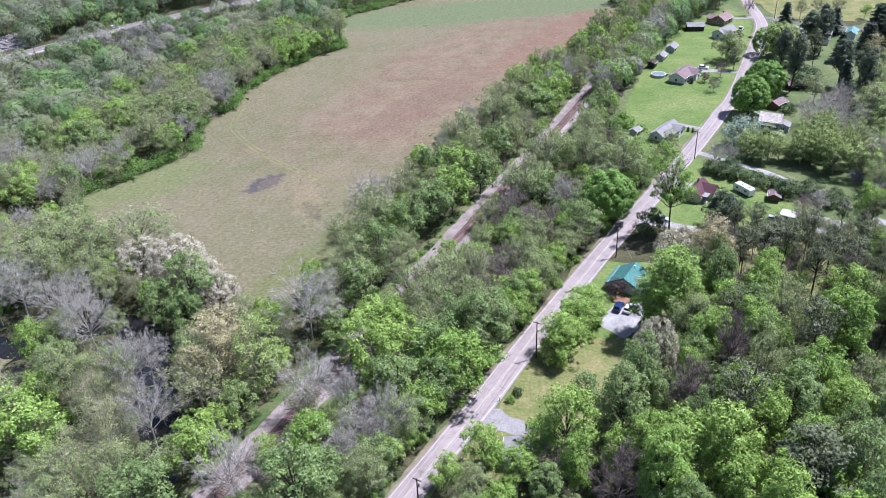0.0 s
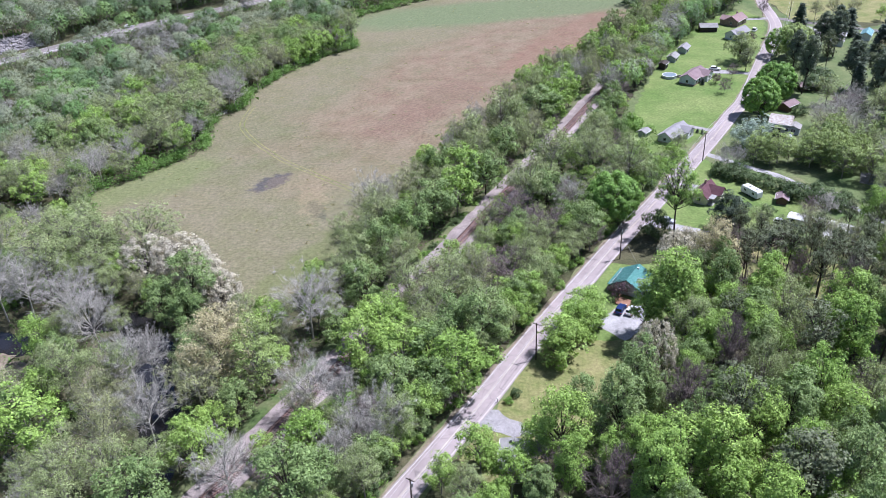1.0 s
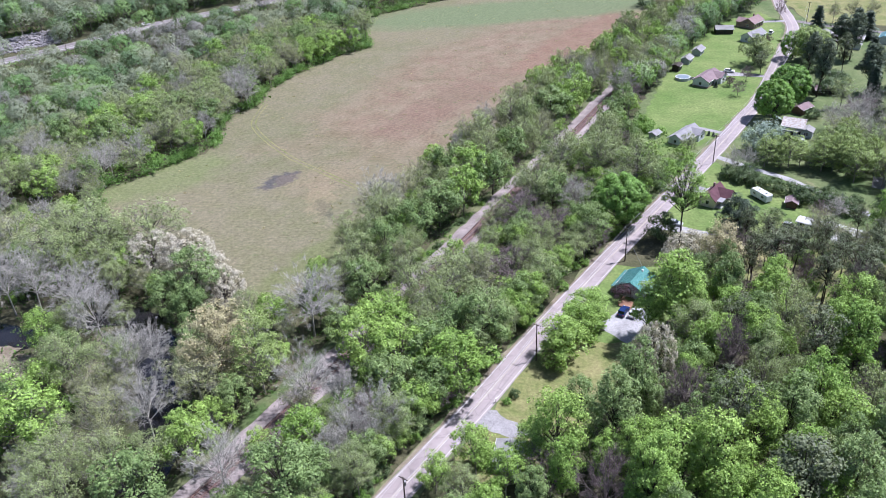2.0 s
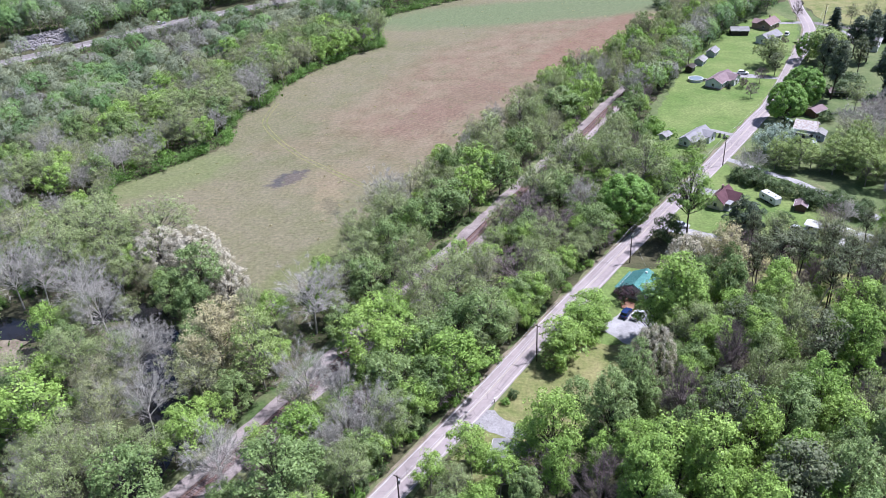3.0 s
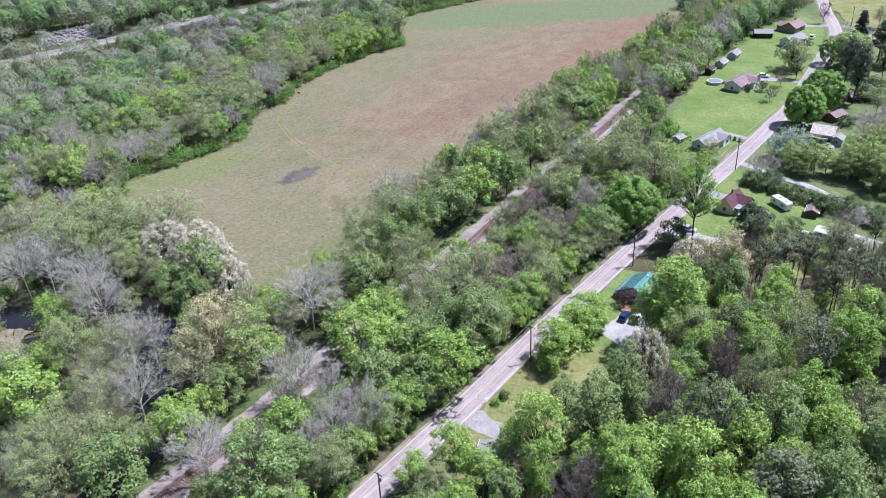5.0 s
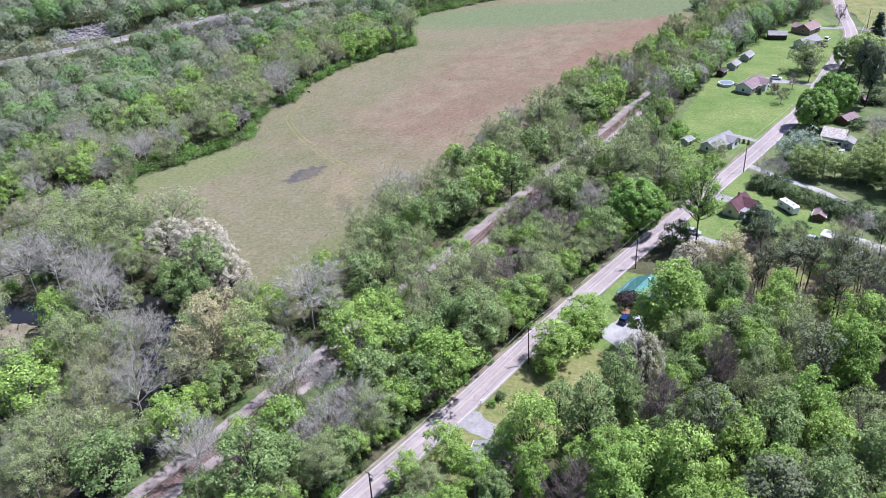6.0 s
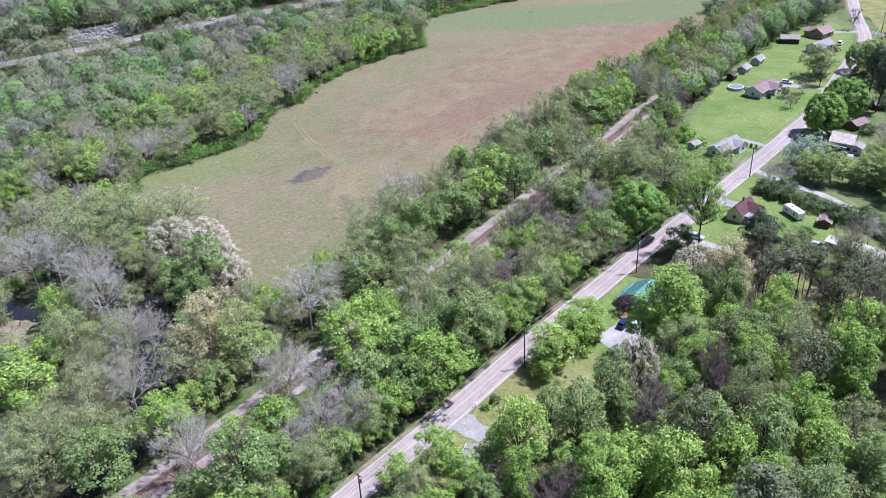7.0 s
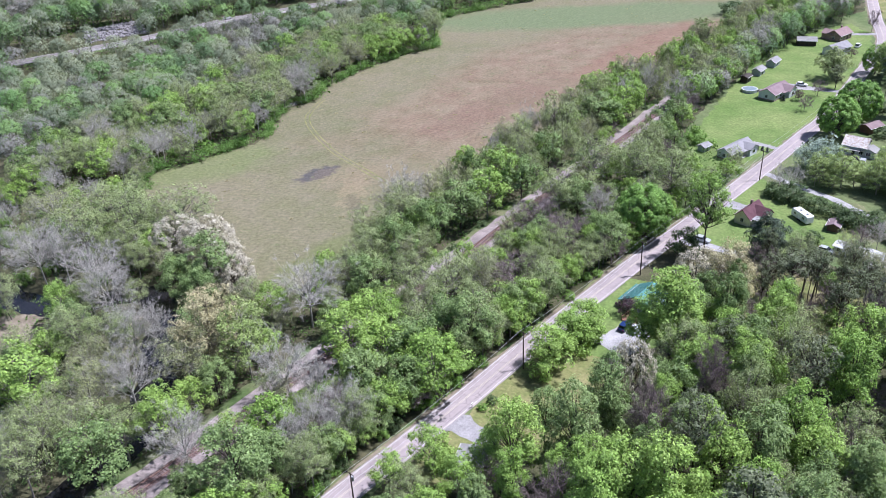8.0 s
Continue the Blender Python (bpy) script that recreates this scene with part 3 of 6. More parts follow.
LABELS = {
    "fresh": ("young broadleaf tree in bright fresh spring leaf", "tree"),
    "mid": ("full-leaved deep green broadleaf tree in the woods", "tree"),
    "olive": ("half-leafed olive-green tree with grey branches showing", "tree"),
    "budding": ("budding grey-green tree with thin sparse twigs", "tree"),
    "bare": ("leafless pale grey tree with fine bare twigs", "tree"),
    "lilac": ("leafless lilac-grey thicket tree with fine twigs", "tree"),
    "pine": ("tall thin pine with bare trunk and dark crown", "tree"),
    "darkpine": ("full dark grey-green pine beside the houses", "tree"),
    "fullolive": ("spreading yellow-olive tree in young leaf beside the lane", "tree"),
    "dome": ("round yellow-green tree in flower beside the road", "tree"),
    "spread": ("wide spreading grey-green tree on the lawn", "tree"),
    "greendome": ("dense deep green full-leaved tree beside the road", "tree"),
    "bigpine": ("big old dark green pine among the houses", "tree"),
    "maple": ("dense round bright green maple tree", "tree"),
    "blossom": ("large tree covered in cream-white blossom", "tree"),
    "tan": ("tree with tan-yellow catkins and grey-brown branches", "tree"),
    "tall": ("tall dark-trunked green tree standing over the woods", "tree"),
    "tallfresh": ("tall slender tree in bright green spring leaf", "tree"),
    "lowfresh": ("bushy bright green tree leafed down to the grass", "tree"),
    "bluegreen": ("spreading pale blue-green tree beside the road", "tree"),
    "purple": ("small dark red-purple leaved ornamental tree", "tree"),
    "shrub": ("low bright green leafy bush", "bush"),
    "deadpine": ("tall dead pine with dense brown-grey bare twigs", "tree"),
    "roadside": ("tall half-leafed green tree with dark trunk at the roadside", "tree"),
    "cedar": ("broad blackish-green evergreen tree beside the cottage", "tree"),
    "darkshrub": ("dense dark green rounded bush", "bush"),
}
PROTO = {}
NAMES = {"bigpine": "pine_tree", "olive": "half_leafed_tree", "budding": "budding_tree", "bare": "bare_tree", "lilac": "bare_thicket", "fullolive": "half_leafed_tree", "pine": "pine_tree", "darkpine": "pine_tree", "maple": "maple_tree", "blossom": "blossoming_tree", "tan": "catkin_tree", "tall": "tall_tree", "tallfresh": "tall_tree", "shrub": "bush", "darkshrub": "bush", "purple": "ornamental_tree", "mid": "dark_broadleaf_tree", "roadside": "tall_tree", "deadpine": "dead_pine_tree", "cedar": "conifer"}


def build_tree(kind, seed, fine):
    """One tree with trunk and crown at the origin; fine ones stand near the camera's way."""
    H, R, clear, limbs, subs, tr, count, lobe_r, size, per, leaf, bark = KINDS[kind]
    rng = np.random.default_rng(seed * 131 + len(kind) * 7 + int(H * 10))
    H, R = H * rng.uniform(0.9, 1.1), R * rng.uniform(0.9, 1.1)
    if fine:
        count, size, per, twig = int(count * 1.5), size * 0.98, int(per * 1.5), 0.75
    else:
        count, size, twig = int(count * 1.0), size * 1.2, 1.0
    low = -0.9 if clear < 0.1 else -0.55
    paths, lobes, tips = skeleton_of(rng, H, R, clear, limbs, subs, tr, low, 0.5 if kind == "bare" else 0.45, sag=0.16 if kind == "bare" else -0.10)
    ob = thing(NAMES.get(kind, "broadleaf_tree"), Matrix.Identity(4), *LABELS[kind])
    part("trunk", mesh_of("trunk", *both(tubes(paths[:1], 6), tubes(paths[1:], 3)), bark), None, ob)
    mid = np.array([0, 0, H * (clear + 0.35)])
    if count:
        crown = dome_at(rng, count, H, R, clear, size) if kind in ("maple", "dome", "greendome", "blossom") else leaves_at(rng, np.vstack([lobes, tips[::3]]) if subs else lobes, count, lobe_r * R / KINDS[kind][1], size, mid=mid * [1, 1, 0.8])
        me = mesh_of("crown", *crown[:2], LEAF[leaf], crown[2])
        tagged(part("crown", me, None, ob), kind="stuff")
    if per:
        tw = twigs_at(rng, tips, per, (0.27 if kind == 'bare' else 0.36) * R, (0.04 if kind in ("bare", "lilac", "deadpine") else 0.03) * twig, mid)
        tagged(part("branchwork", mesh_of("branchwork", *tw, bark), None, ob), kind="stuff")
    return ob


def build_spruce(seed):
    """A dark conifer: whorls of drooping boughs on a straight stem."""
    rng = np.random.default_rng(seed)
    H, R = 11.0, 2.9
    ob = thing("conifer", Matrix.Identity(4), "dark dense evergreen conifer beside the houses", "tree")
    part("trunk", mesh_of("trunk", *tubes([(np.array([[0, 0, 0], [0.05, 0, H * 0.5], [0, 0.05, H]]), [0.2, 0.12, 0.03])], 6), BARK_DARK), None, ob)
    C, N = [], []
    for i in range(120):
        h = H * (0.06 + 0.92 * (i / 120))
        r = R * (1 - h / H) ** 0.8 * rng.uniform(0.7, 1.15) + 0.15
        az = i * 2.39996 + rng.normal(0, 0.3)
        k = 34
        t = rng.uniform(0.25, 1, k)
        C.append(np.c_[r * t * np.cos(az) + rng.normal(0, 0.22, k), r * t * np.sin(az) + rng.normal(0, 0.22, k), h - 0.25 * r * t + rng.normal(0, 0.12, k)])
        N.append(np.c_[np.cos(az) * np.ones(k) * 0.5, np.sin(az) * np.ones(k) * 0.5, np.ones(k)] + rng.normal(0, 0.4, (k, 3)))
    part("crown", mesh_of("crown", *kites(rng, np.concatenate(C), np.concatenate(N), 0.4, 1.8), LEAF["spruce"], np.repeat(rng.random(120), 34 * 3)), None, ob)
    return ob


VARIANTS = {"fresh": 4, "mid": 4, "olive": 4, "budding": 3, "bare": 3, "pine": 3, "tall": 4, "tallfresh": 4, "shrub": 3}
USED = set()
NAMES["spruce"] = "conifer"
LABELS["spruce"] = ("dark dense evergreen conifer beside the houses", "tree")


def plant(kind, x, y, size=1.0, z=0.0, rng=random, wide=1.0, label=""):
    """A tree of a kind at a place, turned and scaled at random; the first of each form is the form itself."""
    form = (kind, rng.randrange(VARIANTS.get(kind, 1)), y < 216 and x > -120)
    m = pose(x, y, z - 0.05, rng.uniform(-3, 3), rng.uniform(-3, 3), rng.uniform(0, 360)) @ Matrix.Diagonal((size * wide, size * wide, size, 1))
    if form not in PROTO:
        PROTO[form] = build_spruce(5) if kind == "spruce" else build_tree(kind, form[1] + 1, form[2])
    if form not in USED:
        USED.add(form)
        PROTO[form].matrix_basis = m
        ob = PROTO[form]
    else:
        ob = made = PROTO[form].copy()
        scene.collection.objects.link(made)
        for o in PROTO[form].children:
            c = o.copy()
            scene.collection.objects.link(c)
            c.parent = made
        made.matrix_basis = m
    if label:
        tagged(ob, label)
    return ob


def scatter(poly, gap, seed, keep=lambda x, y: np.ones(len(x), bool)):
    """Uneven places over a polygon, about gap metres apart."""
    rng = np.random.default_rng(seed)
    p = np.array(poly, float)
    (x0, y0), (x1, y1) = p.min(0), p.max(0)
    xs, ys = np.arange(x0, x1, gap), np.arange(y0, y1, gap * 0.87)
    gx, gy = np.meshgrid(xs, ys)
    gx = gx + (np.arange(len(ys)) % 2)[:, None] * gap / 2
    q = np.c_[gx.ravel(), gy.ravel()] + rng.uniform(-0.36, 0.36, (gx.size, 2)) * gap
    ok = inside(poly, q[:, 0], q[:, 1])
    q = q[ok]
    q = q[keep(q[:, 0], q[:, 1])]
    return q


def clear_of_lines(road=5.0, rail=6.6, right=3.9):
    def keep(x, y):
        a, b = far_from(ROAD, x, y), far_from(RAIL, x, y)
        ok = (np.abs(a) > road) & ~((b < rail) & (b > -right))
        return ok & (np.abs(far_from(CREEK, x, y)) > 5.0)
    return keep


TAKEN = []


def open_spot(x, y, r):
    """Keeps the woods away from a place."""
    TAKEN.append((x, y, r))


def woods(poly, gap, seed, mix, size=(0.8, 1.15), keep=None, wide=1.0):
    """Plants a mixed wood; the mix drifts from place to place, so that kinds stand in groups."""
    rng = random.Random(seed)
    kinds = list(mix)
    for x, y in scatter(poly, gap, seed, keep or clear_of_lines()):
        if any((x - a) ** 2 + (y - b) ** 2 < r * r for a, b, r in TAKEN):
            continue
        w = []
        for i, k in enumerate(kinds):
            drift = noise.noise(Vector((x * 0.05 + 17.3 * i, y * 0.05 - 9.1 * i, seed * 0.37)))
            w.append(mix[k] * math.exp(2.2 * drift))
        kind = rng.choices(kinds, w)[0]
        plant(kind, x, y, rng.uniform(*size) * (0.85 if kind == "pine" else 1.0), rng=rng, wide=wide * rng.uniform(0.9, 1.12))


# Landmark trees, by kind, place and size; the woods leave them room.
LANDMARKS = []


def landmark(kind, x, y, size=1.0, room=4.0, wide=1.0, label=""):
    LANDMARKS.append((kind, x, y, size, wide, label))
    open_spot(x, y, room)


for spot in ((37.5, 278), (42, 286), (46.5, 295), (51, 304), (110, 264), (114, 266), (112, 257), (118, 262)):
    open_spot(*spot, 5.5)
landmark("bluegreen", 98.0, 264.8, 1.25, 5, 1.1)
landmark("roadside", 58.9, 203.0, 1.0, 7)
landmark("lilac", 103.6, 319.5, 0.62, 3, 1.1, "small bare brown tree on the lawn")
landmark("purple", 103.4, 331.5, 0.75, 2, 1.1, "round dark red-purple bush beside the house")
landmark("purple", 134.8, 389.5, 0.7, 2, 1.1, "round dark red-purple bush beside the house")
landmark("darkshrub", 54.0, 205.0, 1.7, 4, 0.8)
landmark("darkshrub", 92.8, 465.3, 1.4, 4, 1.8)
landmark("fresh", -88.1, 134.3, 0.93, 2.6, 1.00)
landmark("fresh", -84.1, 119.4, 1.25, 4.5, 1.27)
landmark("olive", -84.7, 138.7, 1.25, 3.9, 1.06)
landmark("olive", -75.1, 137.8, 1.01, 3.0, 1.00)
landmark("bare", -70.7, 140.1, 1.18, 3.2, 1.00)
landmark("bare", -68.8, 144.7, 0.96, 2.6, 1.00)
landmark("budding", -77.0, 132.2, 1.04, 3.0, 1.00)
landmark("bare", -61.1, 122.6, 1.25, 3.5, 1.03)
landmark("budding", -68.8, 118.8, 1.25, 4.3, 1.21)
landmark("fresh", -50.1, 113.4, 1.21, 3.5, 1.00)
landmark("budding", -54.5, 134.0, 1.15, 4.5, 1.3)
landmark("fullolive", -42.4, 138.5, 1.3, 4.2, 1.05, "full yellow-green tree in young leaf by the railway")
landmark("mid", -45.6, 128.9, 0.82, 2.5, 1.00)
landmark("olive", -72.3, 107.6, 1.15, 3.4, 1.00)
landmark("olive", -63.8, 108.3, 1.13, 3.4, 1.00)
landmark("mid", -56.6, 101.1, 1.25, 3.9, 1.09)
landmark("olive", -69.5, 98.3, 1.11, 3.3, 1.00)
landmark("bare", -41.9, 107.7, 1.16, 3.2, 1.00)
landmark("olive", -55.7, 109.2, 0.99, 2.9, 1.00)
landmark("fresh", -37.2, 117.2, 0.66, 2.5, 1.00)
landmark("mid", -28.7, 103.1, 1.25, 4.0, 1.13)
landmark("mid", -24.6, 107.8, 0.96, 2.7, 1.00)
landmark("fresh", -28.4, 118.6, 1.08, 3.1, 1.00)
landmark("budding", -32.0, 127.8, 0.95, 2.7, 1.00)
landmark("bare", -30.3, 131.0, 1.19, 3.3, 1.00)
landmark("bare", -23.5, 128.8, 0.96, 2.6, 1.00)
landmark("fresh", -20.6, 145.9, 1.25, 4.0, 1.12)
landmark("fresh", -11.9, 142.1, 1.25, 4.1, 1.15)
landmark("mid", -5.2, 142.5, 1.23, 3.5, 1.00)
landmark("fresh", 0.2, 136.7, 1.25, 3.8, 1.06)
landmark("mid", -9.6, 124.5, 0.75, 2.6, 1.00)
landmark("bare", -14.4, 120.8, 1.05, 2.9, 1.00)
landmark("mid", -13.2, 131.4, 1.25, 3.7, 1.04)
landmark("bare", -22.8, 113.1, 0.90, 2.5, 1.00)
landmark("olive", -17.3, 107.6, 0.91, 2.7, 1.00)
landmark("mid", 4.6, 150.0, 1.25, 3.6, 1.01)
landmark("olive", -7.4, 161.6, 1.07, 3.2, 1.00)
landmark("olive", -12.8, 166.9, 1.17, 3.5, 1.00)
landmark("fresh", -18.2, 155.5, 1.11, 3.2, 1.00)
landmark("olive", -4.2, 170.6, 1.25, 3.9, 1.06)
landmark("budding", 4.4, 175.4, 1.10, 3.1, 1.00)
landmark("lilac", 12.0, 178.8, 1.25, 4.1, 1.39)
landmark("olive", 5.2, 161.8, 1.00, 3.0, 1.00)
landmark("mid", -0.7, 153.3, 1.14, 3.3, 1.00)
landmark("fresh", 11.6, 166.2, 0.76, 2.5, 1.00)
landmark("olive", 19.0, 174.1, 1.05, 3.1, 1.00)
landmark("lilac", 14.4, 209.8, 1.25, 3.9, 1.31)
landmark("lilac", 22.9, 201.5, 1.25, 3.7, 1.27)
landmark("mid", 24.9, 219.3, 1.12, 3.2, 1.00)
landmark("lilac", 30.7, 220.8, 1.25, 3.2, 1.09)
landmark("mid", 34.2, 199.8, 1.04, 3.0, 1.00)
landmark("lilac", 35.1, 198.2, 1.04, 2.5, 1.00)
landmark("olive", 28.1, 242.6, 1.25, 4.0, 1.09)
landmark("olive", 19.2, 220.0, 1.25, 3.7, 1.00)
landmark("olive", 40.4, 244.8, 1.25, 4.1, 1.10)
landmark("olive", 52.2, 234.0, 1.25, 4.5, 1.21)
landmark("olive", 45.3, 261.4, 1.24, 3.7, 1.00)
landmark("fresh", 15.4, 193.9, 0.85, 2.5, 1.00)
landmark("maple", 43.2, 213.4, 1.22, 6, 1.05)
landmark("mid", -14.0, 199.6, 1.22, 3.5, 1.00)
landmark("fresh", -17.3, 199.7, 0.96, 2.8, 1.00)
landmark("mid", -20.6, 186.1, 1.16, 3.3, 1.00)
landmark("olive", -27.0, 181.0, 1.25, 3.7, 1.00)
landmark("mid", -23.5, 169.4, 1.24, 3.5, 1.00)
landmark("bare", -35.3, 159.5, 1.25, 5.0, 1.46)
landmark("mid", -28.6, 155.4, 0.89, 2.5, 1.00)
landmark("budding", -24.8, 208.3, 1.25, 4.4, 1.23)
landmark("fresh", -1.5, 220.4, 1.25, 3.7, 1.05)
landmark("mid", -8.3, 213.1, 1.25, 4.2, 1.17)
landmark("fresh", 1.8, 236.6, 1.25, 4.0, 1.11)
landmark("mid", 7.2, 232.1, 1.17, 3.3, 1.00)
landmark("olive", 2.3, 264.3, 1.25, 4.3, 1.17)
landmark("olive", 13.5, 280.3, 1.25, 4.6, 1.23)
landmark("mid", 27.7, 289.8, 1.25, 4.7, 1.32)
landmark("mid", 13.9, 252.8, 1.25, 3.6, 1.00)
landmark("olive", -111.4, 200.4, 1.25, 6.8, 1.83)
landmark("budding", -124.8, 193.0, 1.25, 5.7, 1.60)
landmark("bare", -114.3, 168.9, 1.25, 4.4, 1.29)
landmark("bare", -93.0, 162.8, 1.25, 4.6, 1.35)
landmark("bare", -108.3, 170.4, 1.25, 3.6, 1.06)
landmark("bare", -85.1, 155.5, 1.25, 3.5, 1.02)
landmark("fresh", -97.1, 151.4, 1.00, 2.8, 1.00)
landmark("olive", -98.3, 190.4, 1.25, 4.8, 1.30)
landmark("olive", -107.3, 179.3, 1.25, 4.7, 1.27)
landmark("mid", -65.8, 169.6, 1.25, 4.0, 1.12)
landmark("fresh", -44.7, 159.9, 0.93, 2.6, 1.00)
landmark("blossom", -82.5, 185.5, 1.0, 4.4, 1.15)
landmark("blossom", -73.5, 184.5, 1.05, 4.6, 1.15)
landmark("blossom", -66.0, 177.5, 0.95, 3.5, 1.0)
landmark("blossom", -59.7, 169.8, 0.9, 4.0, 1.00)
landmark("olive", -87.3, 197.2, 1.25, 5.9, 1.59)
landmark("mid", -72.5, 164.9, 0.99, 2.8, 1.00)
landmark("olive", -94.4, 180.1, 1.21, 3.6, 1.00)
landmark("tall", 23.9, 124.6, 0.90, 2.5, 0.90)
landmark("tall", 30.1, 117.6, 1.20, 3.2, 0.90)
landmark("tall", 34.6, 127.4, 1.12, 3.0, 0.90)
landmark("tallfresh", 28.2, 109.5, 0.92, 2.5, 0.90)
landmark("lilac", 17.6, 110.6, 1.21, 2.9, 1.00)
landmark("lilac", 26.4, 102.7, 1.71, 2.5, 0.75)
landmark("tallfresh", 19.0, 114.2, 1.19, 3.2, 0.90)
landmark("tall", 37.1, 125.0, 0.90, 2.5, 0.90)
landmark("blossom", 40.0, 136.6, 1.4, 4.0, 0.5, "slender cream-blossomed tree beside the gravel court")
landmark("pine", 50.2, 114.8, 1.4, 3.0, 1.00)
landmark("lilac", 72.7, 113.9, 1.55, 2.5, 0.75)
landmark("tallfresh", 39.0, 106.3, 1.28, 3.9, 0.99)
landmark("tallfresh", 44.3, 104.6, 1.28, 3.6, 0.90)
landmark("tall", 48.5, 119.7, 0.96, 2.6, 0.90)
landmark("tallfresh", 32.9, 99.9, 1.28, 3.5, 0.90)
landmark("tallfresh", 45.2, 98.6, 1.12, 3.0, 0.90)
landmark("tall", 60.9, 118.1, 1.25, 3.5, 0.90)
landmark("lilac", 56.2, 122.1, 1.30, 2.5, 0.75)
landmark("tallfresh", 69.2, 124.4, 1.18, 3.1, 0.90)
landmark("tallfresh", 69.4, 118.5, 0.92, 2.5, 0.90)
landmark("olive", 59.8, 131.2, 1.30, 2.8, 0.75)
landmark("tallfresh", 61.9, 142.4, 1.10, 2.9, 0.90)
landmark("tallfresh", 41.9, 156.2, 0.92, 3.5, 1.1)
landmark("tallfresh", 48.5, 157.0, 1.3, 4.3, 1.2)
landmark("tallfresh", 54.5, 143.5, 0.95, 3.5, 1.0)
landmark("tallfresh", 49.5, 159.5, 1.2, 3.2, 1.1)
landmark("pine", 59.2, 146.6, 1.10, 2.5, 1.03)
landmark("olive", 69.3, 146.9, 1.61, 3.4, 0.75)
landmark("pine", 72.0, 136.5, 1.3, 2.8, 1.1)
landmark("tallfresh", 80.3, 137.7, 1.26, 3.4, 0.90)
landmark("blossom", 55.6, 180.9, 1.1, 3.4, 0.9)
landmark("tan", 63.0, 176.0, 1.4, 2.8, 0.95)
landmark("pine", 74.7, 176.0, 1.10, 3.3, 1.42)
landmark("pine", 80.3, 177.3, 1.10, 2.5, 1.00)
landmark("pine", 83.9, 165.7, 1.06, 2.5, 1.00)
landmark("pine", 91.5, 167.4, 1.10, 2.7, 1.18)
landmark("tallfresh", 84.6, 152.5, 1.19, 3.2, 0.90)
landmark("tallfresh", 66.7, 156.5, 0.92, 2.5, 0.90)
landmark("olive", 76.8, 122.4, 1.47, 3.1, 0.75)
landmark("tall", 64.8, 99.2, 1.25, 3.4, 0.90)
landmark("tallfresh", 52.2, 100.3, 1.03, 2.7, 0.90)
landmark("tall", 75.9, 113.9, 1.12, 3.0, 0.90)
landmark("lowfresh", 22.5, 149.5, 1.15, 4, 1.2)
landmark("lowfresh", 27.0, 158.0, 1.05, 4, 1.2)
landmark("lowfresh", 30.2, 164.0, 0.95, 4, 1.35)
landmark("fresh", 4.1, 114.8, 0.91, 2.6, 1.00)
landmark("fresh", -3.3, 110.1, 0.72, 2.5, 1.00)
landmark("fresh", 9.6, 108.8, 0.88, 2.5, 1.00)
landmark("olive", 1.7, 106.3, 0.78, 2.5, 1.00)
landmark("pine", 70.9, 177.4, 0.98, 2.5, 1.00)
landmark("cedar", 75.6, 208.8, 0.85, 6, 1.1)
landmark("spruce", 165.2, 414.0, 1.0, 4, 1.6)
landmark("spruce", 178.0, 400.0, 1.2, 4, 1.6)
landmark("spruce", 181.0, 394.0, 1.2, 4, 1.6)
landmark("lilac", 152.6, 431.5, 1.1, 2, 0.6, "dark bare roadside tree with a thin crown")
landmark("budding", 175.1, 421.0, 0.8, 3)
landmark("budding", 184.4, 423.0, 0.85, 3)
landmark("budding", 194.6, 424.0, 0.85, 3)
landmark("fresh", 205.6, 417.0, 0.6, 3)
landmark("lilac", 111.3, 336.5, 0.7, 3)
landmark("darkshrub", 124.6, 294.5, 0.8, 3, 1.2)
landmark("fullolive", 119.0, 239.5, 0.85, 4, 1.2)
landmark("fullolive", 97.5, 255.5, 0.7, 3, 1.1)
landmark("fullolive", 126.0, 236.0, 0.85, 4, 1.2)
landmark("fullolive", 103.0, 252.0, 0.8, 4, 1.2)
landmark("fullolive", 112.0, 248.0, 0.75, 4, 1.2)
for spot, scale in (((104.0, 258.5), 0.42), ((109.5, 260.5), 0.36), ((106.5, 252.0), 0.45), ((100.5, 257.0), 0.4), ((113.5, 255.0), 0.42), ((118.5, 259.5), 0.4), ((109.0, 250.5), 0.48), ((115.0, 247.0), 0.5), ((100.0, 250.0), 0.42), ((122.0, 250.5), 0.5)):
    landmark("fullolive", *spot, scale, 2, 1.45, "low spreading yellow-green sapling beside the gravel lane")
landmark("bare", 84.0, 246.5, 0.65, 2.5)
landmark("bare", 88.5, 248.0, 0.6, 2.5)
landmark("darkshrub", 85.0, 241.5, 0.9, 2, 1.2)
landmark("darkshrub", 89.5, 238.5, 0.9, 2, 1.2)
landmark("darkshrub", 93.5, 235.0, 0.9, 2, 1.2)
landmark("darkshrub", 97.5, 231.5, 0.9, 2, 1.2)
landmark("darkshrub", 101.5, 228.0, 0.9, 2, 1.2)
landmark("darkshrub", 105.5, 224.0, 0.9, 2, 1.2)
landmark("darkshrub", 109.5, 219.0, 0.9, 2, 1.2)
landmark("lilac", 100.0, 214.0, 0.7, 3)
landmark("bare", 104.0, 213.0, 0.6, 3, 1.2)
landmark("olive", 83.0, 205.0, 0.6, 3, 1.3)
landmark("lilac", 72.0, 203.5, 0.6, 3)
landmark("lilac", 76.0, 201.0, 0.6, 3)
landmark("darkshrub", 88.5, 215.5, 0.8, 2)
landmark("darkshrub", 11.8, 137.6, 0.42, 1.5)
landmark("shrub", 10.2, 135.2, 0.4, 1.2)
landmark("fullolive", 95.5, 252.5, 0.7, 3)
